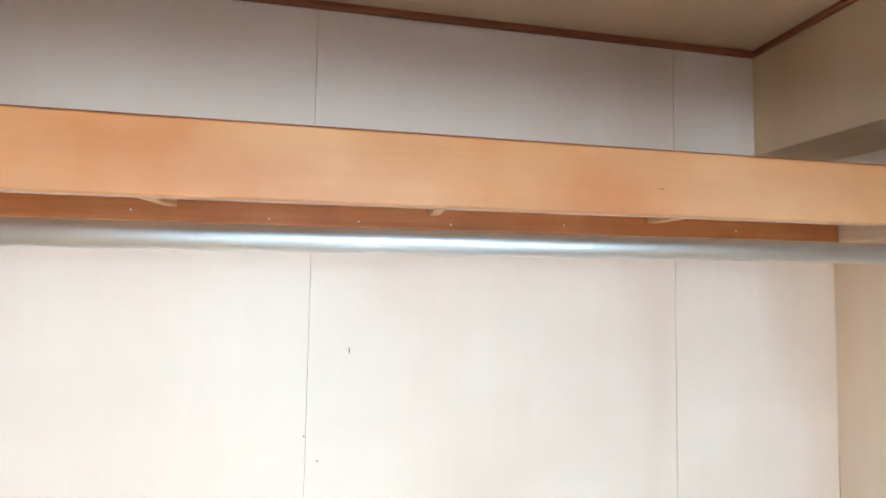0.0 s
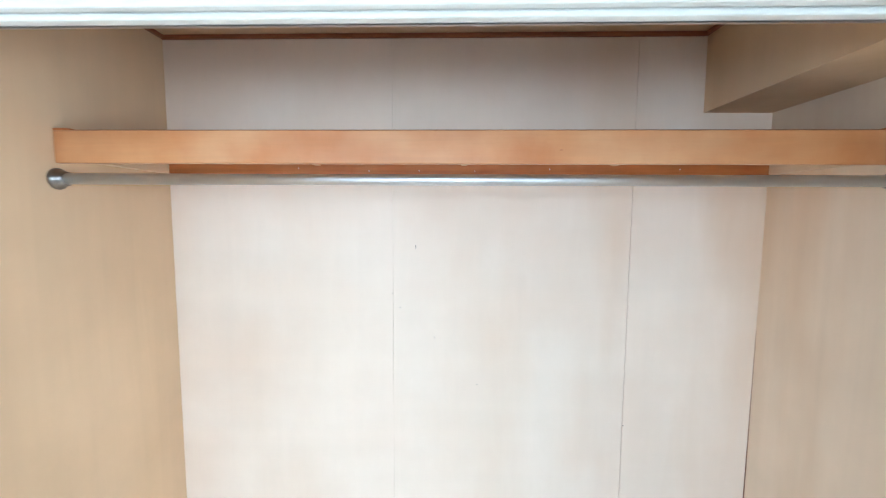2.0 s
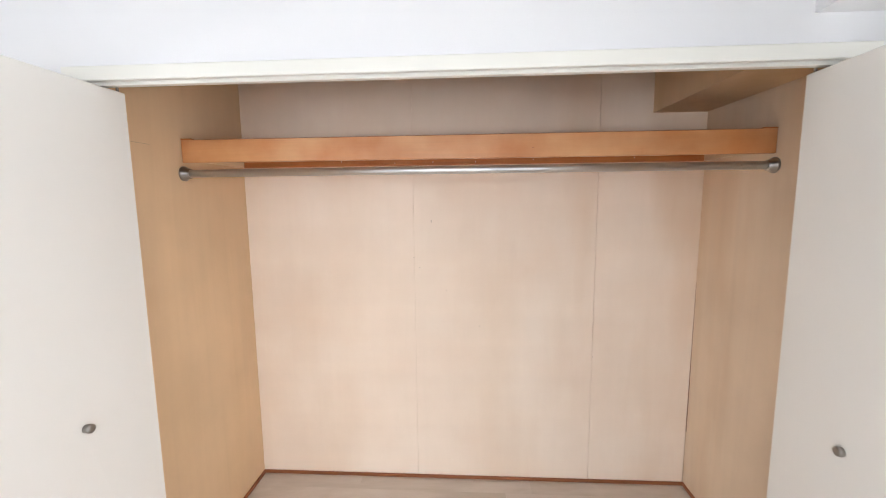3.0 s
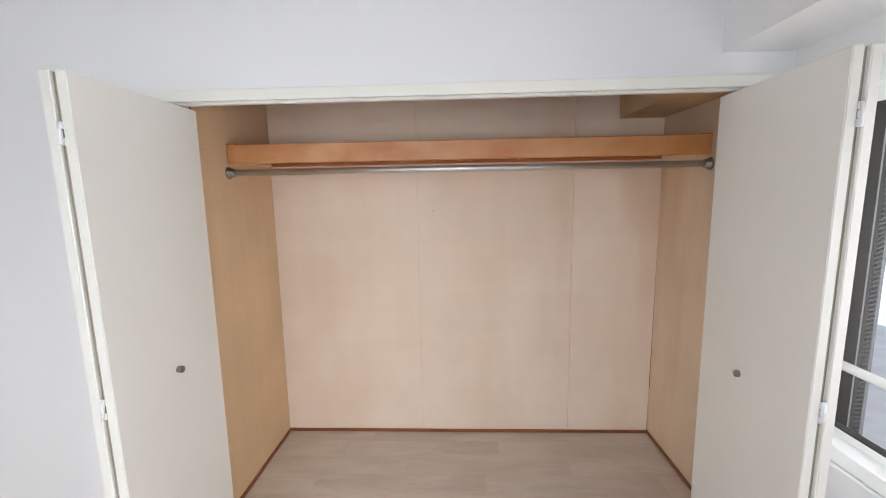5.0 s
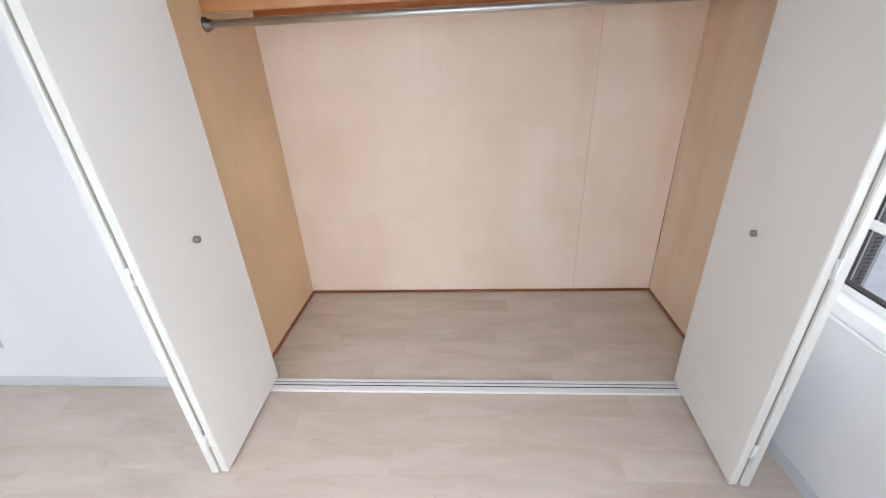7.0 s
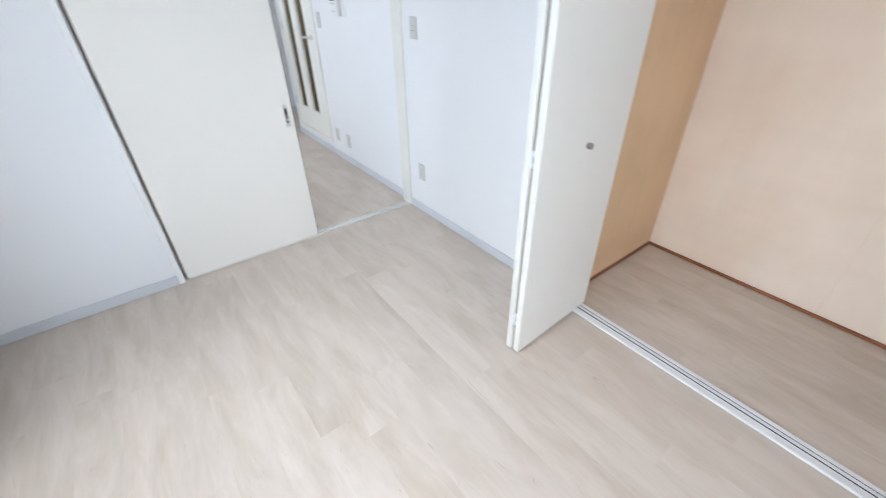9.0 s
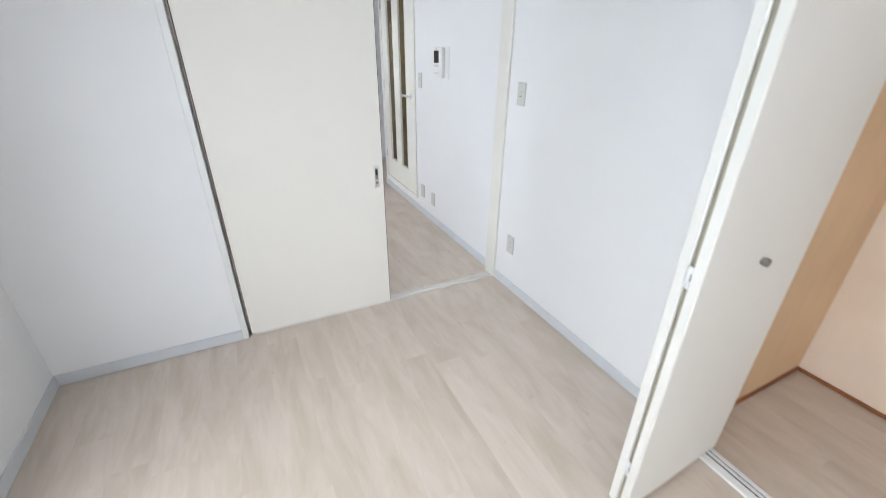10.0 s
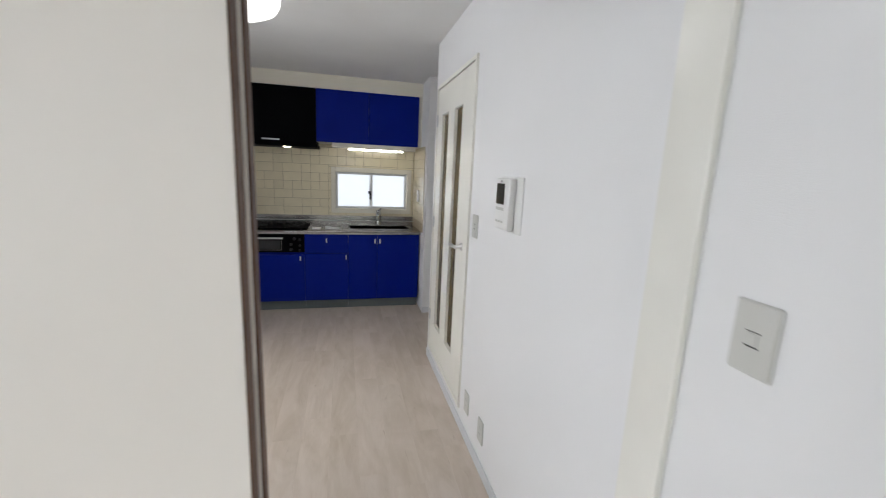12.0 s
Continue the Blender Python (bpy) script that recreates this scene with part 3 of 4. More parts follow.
for x, z in ((0.052, 1.17), (0.022, 1.225), (0.36, 0.86), (0.945, 0.70), (0.19, 1.05)):
    structure("wall_speck", box(x - 0.0015, x + 0.0015, CB - 0.0005, CB, z, z + 0.003), DOOR_EDGE, "tiny dark speck on the plywood", "mark", None)

# ---- sliding doors to the kitchen ----
frame_2 = thing("sliding_door_frame", -2.32, -0.8, 0, "cream gloss-painted sliding door frame", "door frame", kind="structure")
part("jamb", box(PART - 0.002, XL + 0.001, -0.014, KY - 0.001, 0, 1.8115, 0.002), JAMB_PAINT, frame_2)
part("jamb", box(PART - 0.002, XL + 0.006, -1.600, -1.571, 0, 1.80, 0.003), PAINT_WHITE, frame_2)
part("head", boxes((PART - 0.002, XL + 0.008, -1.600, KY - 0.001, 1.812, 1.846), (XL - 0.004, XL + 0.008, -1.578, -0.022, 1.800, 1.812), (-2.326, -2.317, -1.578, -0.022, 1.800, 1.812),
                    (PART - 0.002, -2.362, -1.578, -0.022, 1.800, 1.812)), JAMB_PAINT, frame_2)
part("sill", boxes((PART - 0.004, -2.2805, -1.570, -0.758, 0, 0.004), (-2.326, -2.317, -1.570, -0.758, 0.004, 0.009), (PART - 0.004, -2.362, -1.570, -0.758, 0.004, 0.009),
                    (-2.336, -2.2805, -0.758, -0.020, 0, 0.004), (-2.290, -2.2805, -0.758, -0.020, 0.004, 0.009), (-2.326, -2.317, -0.758, -0.020, 0.004, 0.009)), SILL_WOOD, frame_2, "pale wooden sill with two grooves")


def sliding_door(x0, x1, y0, y1, pull):
    d = thing("sliding_door", (x0 + x1) / 2, (y0 + y1) / 2, 0.008, "cream papered sliding door with dark brown edges, slid open", "sliding door", "kitchen sliding doors")
    part("panel", box(x0, x1, y0 + 0.004, y1 - 0.004, 0.012, 1.806), SLIDE_CREAM, d)
    part("edge_strip", box(x0 + 0.004, x1 - 0.004, y1 - 0.004, y1, 0.012, 1.806), DOOR_EDGE, d, "dark brown wooden edge")
    part("edge_strip", box(x0 + 0.0015, x1 - 0.0015, y0, y0 + 0.004, 0.012, 1.806), DOOR_EDGE, d, "dark brown wooden edge")
    part("runner", box(x0 + 0.008, x1 - 0.008, y0 + 0.02, y1 - 0.02, 0.004, 0.012), PAINT, d)
    if pull:
        z0, z1, ya, yb = 0.745, 0.865, y1 - 0.052, y1 - 0.027
        plate = part("pull_plate", boxes((x1, x1 + 0.002, ya, ya + 0.004, z0, z1), (x1, x1 + 0.002, yb - 0.004, yb, z0, z1), (x1, x1 + 0.002, ya + 0.004, yb - 0.004, z0, z0 + 0.006),
                                         (x1, x1 + 0.002, ya + 0.004, yb - 0.004, z1 - 0.006, z1), (x1, x1 + 0.0008, ya + 0.004, yb - 0.004, z0 + 0.006, z1 - 0.006)), STEEL, d, "oblong steel finger pull")
        part("pull_recess", box(x1 + 0.0008, x1 + 0.0014, ya + 0.005, yb - 0.005, z0 + 0.020, z1 - 0.016), CHROME, plate, "dark satin recess")
        part("pull_cup", box(x1 + 0.0014, x1 + 0.0018, ya + 0.007, yb - 0.007, z0 + 0.068, z1 - 0.022), DARK_GAP, plate, "dark finger cup")
        part("latch_button", turned([(0.006, 0), (0.006, 0.004), (0.003, 0.005)], 14, 'X', (x1 + 0.0014, (ya + yb) / 2, z0 + 0.04)), STEEL, plate)


sliding_door(-2.316, -2.280, -1.559, -0.758, True)
sliding_door(-2.361, -2.327, -1.574, -0.752, False)

# ---- switches and sockets ----


def wall_plate(name, x, yw, z, label, category, rockers, group=""):
    """A 70 x 120 mm plate on a wall that faces -y."""
    t = thing(name, x, yw, z - 0.06, label, category, group)
    part("plate", box(x - 0.035, x + 0.035, yw - 0.008, yw, z - 0.059, z + 0.059, 0.003), PLATE, t)
    if rockers == "switch":
        part("rocker", box(x - 0.009, x + 0.009, yw - 0.0105, yw - 0.008, z - 0.010, z + 0.010, 0.0015), PLATE, t)
        part("shadow_line", box(x - 0.0115, x + 0.0115, yw - 0.0086, yw - 0.008, z + 0.011, z + 0.0128), DARK_GAP, t)
        part("shadow_line", box(x - 0.0115, x + 0.0115, yw - 0.0086, yw - 0.008, z - 0.0135, z - 0.011), DARK_GAP, t)
    elif rockers == "socket":
        for dz in (0.012, -0.018):
            part("slot", box(x - 0.008, x - 0.005, yw - 0.0086, yw - 0.008, z + dz, z + dz + 0.009), SLOT_GREY, t)
            part("slot", box(x + 0.005, x + 0.008, yw - 0.0086, yw - 0.008, z + dz, z + dz + 0.009), SLOT_GREY, t)
    return t


wall_plate("light_switch", -2.145, 0.0, 1.203, "grey-white plastic light switch on the bedroom wall", "light switch", "switch")
wall_plate("wall_socket", -2.118, 0.0, 0.312, "grey-white plastic wall socket on the bedroom wall", "wall socket", "socket")
wall_plate("light_switch", -3.595, KY, 1.178, "grey-white plastic light switch beside the glazed door", "light switch", "switch")
wall_plate("wall_socket", -3.563, KY, 0.226, "grey-white plastic wall socket near the glazed door", "wall socket", "socket", "kitchen wall sockets")
wall_plate("wall_socket", -3.332, KY, 0.216, "grey-white plastic wall socket above the baseboard", "wall socket", "socket", "kitchen wall sockets")

# ---- video intercom ----
ic = thing("video_intercom", -3.20, KY, 1.215, "white wall-mounted video intercom with a small dark screen", "intercom")
part("back_plate", box(-3.275, -3.065, KY - 0.005, KY, 1.215, 1.432, 0.002), PLATE_WHITE, ic)
body = part("body", box(-3.262, -3.125, KY - 0.034, KY - 0.005, 1.222, 1.425, 0.006, 2), PLATE_WHITE, ic)
FY = KY - 0.034
part("screen", box(-3.252, -3.170, FY - 0.0012, FY, 1.322, 1.404, 0.0004), SCREEN, body, "small black screen")
part("label_bar", box(-3.252, -3.170, FY - 0.001, FY, 1.298, 1.310), PLATE, body)
for x in (-3.243, -3.215, -3.187):
    part("button", box(x, x + 0.016, FY - 0.003, FY, 1.250, 1.258, 0.001), PLATE, body)
part("lens", turned([(0.004, 0), (0.004, -0.0015)], 12, 'Y', (-3.205, FY, 1.413)), SCREEN, body)

# ---- glazed door in the kitchen wall ----
gd = thing("glazed_door", -4.13, KY, 0.115, "cream painted door with two tall brown glass strips, closed", "door", kind="")
X0, X1, Z0, Z1 = -4.565, -3.695, 0.115, 2.015
part("frame", boxes((X0, X0 + 0.028, KY - 0.012, KY + 0.09, Z0, Z1), (X1 - 0.028, X1, KY - 0.012, KY + 0.09, Z0, Z1), (X0 + 0.028, X1 - 0.028, KY - 0.012, KY + 0.09, Z1 - 0.022, Z1),
                     (X0 + 0.028, X1 - 0.028, KY - 0.012, KY + 0.09, Z0, Z0 + 0.018)), PAINT, gd)
dx0, dx1, dz0, dz1 = X0 + 0.032, X1 - 0.032, Z0 + 0.023, Z1 - 0.029
g1, g2 = (-4.385, -4.215), (-4.075, -3.905)
gz0, gz1 = 0.345, 1.812
dy0, dy1 = KY - 0.008, KY + 0.028
slab = part("leaf", boxes((dx0, g1[0], dy0, dy1, dz0, dz1), (g1[1], g2[0], dy0, dy1, dz0, dz1), (g2[1], dx1, dy0, dy1, dz0, dz1),
                          (g1[0], g1[1], dy0, dy1, dz0, gz0), (g1[0], g1[1], dy0, dy1, gz1, dz1), (g2[0], g2[1], dy0, dy1, dz0, gz0), (g2[0], g2[1], dy0, dy1, gz1, dz1)), PAINT, gd)
for a, b in (g1, g2):
    part("glass_strip", box(a, b, dy0 + 0.014, dy0 + 0.019, gz0, gz1), DOOR_GLASS, slab, "tall strip of brown figured glass")
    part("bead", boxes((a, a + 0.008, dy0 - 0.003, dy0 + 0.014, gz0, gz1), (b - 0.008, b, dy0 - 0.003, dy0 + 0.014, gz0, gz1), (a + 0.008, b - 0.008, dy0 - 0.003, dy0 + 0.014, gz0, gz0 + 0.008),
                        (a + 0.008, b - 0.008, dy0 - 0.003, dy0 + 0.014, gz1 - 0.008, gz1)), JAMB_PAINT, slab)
# Dark strips behind the leaf put shade into the gap around it.
part("rabbet", boxes((dx0 - 0.004, dx1 + 0.004, dy1 + 0.001, dy1 + 0.004, dz1 - 0.01, dz1 + 0.007), (dx0 - 0.004, dx0 + 0.01, dy1 + 0.001, dy1 + 0.004, dz0, dz1 - 0.01), (dx1 - 0.01, dx1 + 0.004, dy1 + 0.001, dy1 + 0.004, dz0, dz1 - 0.01)), DARK_GAP, gd, "dark backing for the shade in the gap around the leaf")
handle = part("handle", turned([(0.022, 0.0), (0.022, -0.006), (0.010, -0.010), (0.009, -0.040)], 20, 'Y', (-3.80, dy0, 1.035)), STEEL, slab, "chrome lever handle")
part("lever", tube([(-3.79, dy0 - 0.042, 1.035), (-3.84, dy0 - 0.046, 1.036), (-3.90, dy0 - 0.044, 1.032), (-3.915, dy0 - 0.038, 1.028)], 0.010), STEEL, handle)
for z in (0.38, 1.085, 1.785):
    part("hinge", boxes((X0 + 0.018, X0 + 0.046, KY - 0.014, KY - 0.0085, z - 0.04, z + 0.04)), ALU, gd)

# ---- side window ----
WY0, WY1, WZ0, WZ1 = -1.72, -0.06, 0.69, 1.83
win = thing("window_1", XR, (WY0 + WY1) / 2, WZ0 - 0.04, "white-framed window with dark sashes and a white rail", "window", kind="structure")
wf = part("window_frame", boxes((XR - 0.016, XR + 0.12, WY0 - 0.02, WY0 + 0.025, WZ0, WZ1), (XR - 0.016, XR + 0.12, WY1 - 0.025, WY1 + 0.02, WZ0, WZ1),
                                (XR - 0.016, XR + 0.12, WY0 - 0.02, WY1 + 0.02, WZ1 - 0.03, WZ1 + 0.025), (XR - 0.016, XR + 0.12, WY0 - 0.02, WY1 + 0.02, WZ0 - 0.020, WZ0 + 0.030), bevel=0.003), SASH_WHITE, win)
part("window_sill", box(XR - 0.03, XR - 0.016, WY0 - 0.03, WY1 + 0.03, WZ0 - 0.030, WZ0 - 0.018, 0.003), SASH_WHITE, win)
ya, yb = WY0 + 0.025, WY1 - 0.025
ym = (ya + yb) / 2
for a, b, x in ((ya, ym + 0.02, XR + 0.075), (ym - 0.02, yb, XR + 0.045)):
    sash = part("sash", boxes((x, x + 0.025, a, a + 0.055, WZ0 + 0.030, WZ1 - 0.03), (x, x + 0.025, b - 0.055, b, WZ0 + 0.030, WZ1 - 0.03),
                              (x, x + 0.025, a + 0.055, b - 0.055, WZ0 + 0.030, WZ0 + 0.055), (x, x + 0.025, a + 0.055, b - 0.055, WZ1 - 0.07, WZ1 - 0.03)), SASH_WHITE, win, "white aluminium sash")
    part("gasket", boxes((x - 0.001, x + 0.026, a + 0.055, a + 0.061, WZ0 + 0.055, WZ1 - 0.07), (x - 0.001, x + 0.026, b - 0.061, b - 0.055, WZ0 + 0.055, WZ1 - 0.07), (x - 0.001, x + 0.026, a + 0.061, b - 0.061, WZ0 + 0.055, WZ0 + 0.062), (x - 0.001, x + 0.026, a + 0.061, b - 0.061, WZ1 - 0.077, WZ1 - 0.07)), DARK_GAP, sash, "black rubber gasket")
    pane = part("pane", box(x + 0.010, x + 0.014, a + 0.061, b - 0.061, WZ0 + 0.062, WZ1 - 0.077), GLASS, sash)
    pane.visible_shadow = False
part("guard_rail", turned([(0.014, WY0 + 0.02), (0.014, WY1 - 0.02)], 16, 'Y', (XR + 0.015, 0, 0.968)), SASH_WHITE, win, "white round guard rail")

# ---- balcony doors behind the walk ----
def balcony_door(x0, x1, label):
    d = thing("balcony_door", (x0 + x1) / 2, YB, 0, label, "balcony door", kind="structure")
    part("door_frame", boxes((x0, x0 + 0.055, YB - 0.10, YB + 0.035, 0, 1.95), (x1 - 0.055, x1, YB - 0.10, YB + 0.035, 0, 1.95), (x0 + 0.055, x1 - 0.055, YB - 0.10, YB + 0.035, 1.90, 1.95),
                             (x0 + 0.055, x1 - 0.055, YB - 0.10, YB + 0.035, 0, 0.05), bevel=0.004), SASH_WHITE, d)
    part("casing", boxes((x0 - 0.012, x0 + 0.030, YB + 0.0355, YB + 0.043, 0, 1.96), (x1 - 0.030, x1 + 0.012, YB + 0.0355, YB + 0.043, 0, 1.96), (x0 + 0.030, x1 - 0.030, YB + 0.0355, YB + 0.043, 1.925, 1.96)), PAINT_WHITE, d)
    part("track_line", boxes((x0 + 0.0555, x1 - 0.0555, YB - 0.012, YB - 0.004, 0.0503, 0.056), (x0 + 0.0552, x0 + 0.060, YB - 0.012, YB - 0.004, 0.056, 1.89)), LOUVRE_GREY, d, "grey sliding track")
    xm = (x0 + x1) / 2
    for a, b, y in ((x0 + 0.055, xm + 0.025, YB - 0.03), (xm - 0.025, x1 - 0.055, YB - 0.065)):
        sash = part("sash", boxes((a, a + 0.05, y - 0.015, y + 0.015, 0.05, 1.90), (b - 0.05, b, y - 0.015, y + 0.015, 0.05, 1.90), (a + 0.05, b - 0.05, y - 0.015, y + 0.015, 0.05, 0.13),
                                  (a + 0.05, b - 0.05, y - 0.015, y + 0.015, 1.85, 1.90)), SASH_WHITE, d)
        part("gasket", boxes((a + 0.05, a + 0.058, y - 0.017, y + 0.017, 0.13, 1.85), (b - 0.058, b - 0.05, y - 0.017, y + 0.017, 0.13, 1.85), (a + 0.058, b - 0.058, y - 0.017, y + 0.017, 0.13, 0.138),
                             (a + 0.058, b - 0.058, y - 0.017, y + 0.017, 1.842, 1.85)), SASH_DARK, sash, "dark rubber gasket")
        pane = part("pane", box(a + 0.058, b - 0.058, y - 0.003, y + 0.003, 0.138, 1.842), GLASS, sash)
        pane.visible_shadow = False


balcony_door(-1.57, 0.90, "white-framed sliding balcony door of the bedroom")
balcony_door(-4.6, -2.9, "white-framed sliding balcony door of the kitchen")

# ---- outside ----
structure("ground", box(-60, 60, -60, 60, -3.2, -3.0), CONCRETE, "pale paved ground below", "ground")
structure("slab_edge", box(KEND - 0.12, XR + 0.15, YB - 0.15, 1.1, -3.0, -0.02), CONCRETE, "storey below the flat", "wall")
post = thing("louvre_post", 2.02, 0.4, -3.0, "dark grey louvred screen post outside the window", "screen")
part("post", box(1.98, 2.02, 0.210, 1.2, -3.0, 2.6), SASH_DARK, post)
part("post_bead", box(1.976, 1.99, 0.206, 0.210, -3.0, 2.6), CONCRETE, post, "pale edge bead")
part("post_cheek", box(1.98, 1.99, 0.188, 0.206, -3.0, 2.6), LOUVRE_GREY, post)
blade = box(1.980, 1.990, 0.161, 0.188, 0.1, 0.106)
for v in blade.verts:
    v.co.z += 0.016 * (v.co.y < 0.17)
first = part("louvre", blade, LOUVRE_PALE, post)
for k in range(1, 105):
    ob = new("louvre", first.data)
    ob.parent = post
    ob.location = first.location + Vector((0, 0, 0.020 * k))
part("louvre_back", box(1.990, 1.994, 0.161, 0.206, -3.0, 2.6), LOUVRE_GREY, post)
part("post_edge", box(1.980, 1.994, 0.158, 0.161, -3.0, 2.6), LOUVRE_PALE, post)
par = thing("parapet", 3.2, 2.0, -3.0, "pale rendered parapet wall across the lane", "wall")
part("wall", box(3.1, 3.25, -9.0, 9.0, -3.0, -0.5), CONCRETE, par)
part("coping", box(3.06, 3.29, -9.0, 9.0, -0.5, -0.45, 0.01), SASH_WHITE, par)
structure("backdrop", box(14.0, 14.1, -8, 30, -3.0, 12), BACKDROP, "hazy bright sky beyond the lane", "backdrop")
structure("backdrop_kitchen", box(-9.1, -9.0, -6, 5, -3.0, 6), BACKDROP, "hazy bright sky beyond the kitchen window", "backdrop")
# Unseen slab and parapet, added to keep low sky light out.
low_sky_block = thing("balcony", -1.7, -3.1, -0.25, "unseen pale concrete balcony, added to block the low sky", "balcony")
part("slab", box(KEND, XR + 0.15, -3.85, YB - 0.15, -0.25, -0.06), CONCRETE, low_sky_block)
part("parapet", box(KEND, XR + 0.15, -3.85, -3.73, -0.06, 1.08), CONCRETE, low_sky_block)

# ---- kitchen ----
KF = -5.79   # cabinet fronts
worktop = thing("worktop", -6.06, -0.8, 0.784, "stainless steel kitchen worktop with a sink and splashback", "worktop")
KL = -1.78
SX0, SX1, SY0, SY1 = -6.20, -5.88, -0.57, 0.05
part("top", boxes((KEND + 0.002, KF + 0.012, KL, SY0, 0.785, 0.82), (KEND + 0.002, KF + 0.012, SY1, KS - 0.004, 0.785, 0.82), (SX1, KF + 0.012, SY0, SY1, 0.785, 0.82),
                  (KEND + 0.002, SX0, SY0, SY1, 0.785, 0.82)), SINK_STEEL, worktop)
part("basin", boxes((SX0, SX1, SY0, SY1, 0.655, 0.660), (SX0 - 0.004, SX0, SY0, SY1, 0.66, 0.818), (SX1, SX1 + 0.004, SY0, SY1, 0.66, 0.784), (SX0, SX1, SY0 - 0.004, SY0, 0.66, 0.784), (SX0, SX1, SY1, SY1 + 0.004, 0.66, 0.784)), BASIN, worktop, "stainless sink basin")
part("sink_rim", boxes((SX0 - 0.012, SX1 + 0.012, SY0 - 0.012, SY0, 0.82, 0.823), (SX0 - 0.012, SX1 + 0.012, SY1, SY1 + 0.012, 0.82, 0.823), (SX0 - 0.012, SX0, SY0, SY1, 0.82, 0.823), (SX1, SX1 + 0.012, SY0, SY1, 0.82, 0.823)), SINK_STEEL, worktop)
part("drain", turned([(0.04, 0.660), (0.04, 0.664), (0.03, 0.666)], 20, 'Z', (-6.02, -0.25, 0)), CHROME, worktop)
part("splashback", boxes((KEND + 0.002, KEND + 0.016, KL, KS - 0.004, 0.82, 0.90), (KEND + 0.002, KEND + 0.03, KL, KS - 0.004, 0.90, 0.915)), SINK_STEEL, worktop)
part("splash_ledge", box(KEND + 0.016, KEND + 0.034, KL, KS - 0.004, 0.858, 0.864, 0.002), STEEL, worktop, "bright rolled ledge")
part("front_lip", turned([(0.008, KL), (0.008, KS - 0.004)], 12, 'Y', (KF + 0.012, 0, 0.812)), SINK_STEEL, worktop)

tap = thing("mixer_tap", -6.255, -0.25, 0.82, "chrome single-lever kitchen mixer tap", "tap")
part("tap_body", turned([(0.034, 0.82), (0.033, 0.828), (0.027, 0.836), (0.026, 0.900), (0.029, 0.906), (0.029, 0.950), (0.022, 0.962)], 24, 'Z', (-6.255, -0.25, 0)), TAP_CHROME, tap)
part("spout", tube([(-6.25, -0.25, 0.915), (-6.19, -0.258, 0.935), (-6.12, -0.268, 0.938), (-6.085, -0.273, 0.925), (-6.078, -0.274, 0.900)], 0.016, 14), TAP_CHROME, tap)
bm = box(-6.285, -6.225, -0.272, -0.228, 0.962, 0.992, 0.008, 2)
add(bm, tube([(-6.24, -0.25, 0.982), (-6.20, -0.243, 1.000), (-6.15, -0.235, 1.012)], 0.010, 12))
part("lever", bm, TAP_CHROME, tap)


def front_handle(y, z, parent):
    part("handle", box(KF, KF + 0.022, y - 0.006, y + 0.006, z - 0.022, z + 0.022, 0.002), PLATE_WHITE, parent, "small white pull")


def base_cabinet(y0, y1, label, fronts):
    cab = thing("base_cabinet", (KF - 0.3), (y0 + y1) / 2, 0, label, "kitchen cabinet", "blue base cabinets")
    part("body", box(KEND + 0.03, KF - 0.022, y0 + 0.001, y1 - 0.001, 0.10, 0.60), BLUE, cab)
    part("toe_kick", box(KEND + 0.03, KF - 0.055, y0 + 0.001, y1 - 0.001, 0, 0.10), TOE, cab)
    for kind, a, b, za, zb, hy, hz in fronts:
        f = part(kind, box(KF - 0.020, KF, a + 0.0015, b - 0.0015, za, zb, 0.0015), BLUE, cab)
        if hy is not None:
            front_handle(hy, hz, f)


base_cabinet(-1.60, -1.005, "cobalt blue base cabinet under the black oven", [("door", -1.60, -1.005, 0.104, 0.575, -1.045, 0.543)])
base_cabinet(-1.005, -0.585, "cobalt blue base cabinet with a drawer above a door", [("drawer", -1.005, -0.585, 0.592, 0.782, -0.795, 0.722), ("door", -1.005, -0.585, 0.104, 0.588, -0.605, 0.552)])
base_cabinet(-0.585, KS - 0.018, "cobalt blue sink cabinet with two doors", [("door", -0.585, -0.293, 0.104, 0.782, -0.318, 0.716), ("door", -0.293, KS - 0.018, 0.104, 0.782, -0.268, 0.716)])
base_cabinet(KL, -1.60, "narrow cobalt blue base cabinet at the end", [("door", KL, -1.60, 0.104, 0.782, -1.63, 0.716)])

oven = thing("oven", -6.0, -1.30, 0.601, "black built-in gas oven and grill", "oven")
part("body", box(KEND + 0.03, KF - 0.004, -1.598, -1.007, 0.601, 0.782), BLACK, oven)
part("oven_door", box(KF - 0.004, KF + 0.004, -1.595, -1.19, 0.605, 0.775, 0.002), BLACK, oven)
part("oven_window", box(KF + 0.004, KF + 0.006, -1.565, -1.225, 0.632, 0.722, 0.001), OVEN_GLASS, oven, "grey reflecting oven window")
part("window_trim", boxes((KF + 0.004, KF + 0.008, -1.575, -1.215, 0.624, 0.627), (KF + 0.004, KF + 0.008, -1.218, -1.215, 0.627, 0.724)), CHROME, oven)
part("door_handle", box(KF + 0.004, KF + 0.024, -1.58, -1.20, 0.735, 0.752, 0.003), STEEL, oven)
for k, z in enumerate((0.735, 0.68, 0.63)):
    part("control_knob", turned([(0.015, 0), (0.014, 0.016)], 16, 'X', (KF - 0.004, -1.13 if k else -1.10, z)), IRON, oven)
    part("control_knob", turned([(0.012, 0), (0.011, 0.014)], 16, 'X', (KF - 0.004, -1.05, z - 0.01)), IRON, oven)

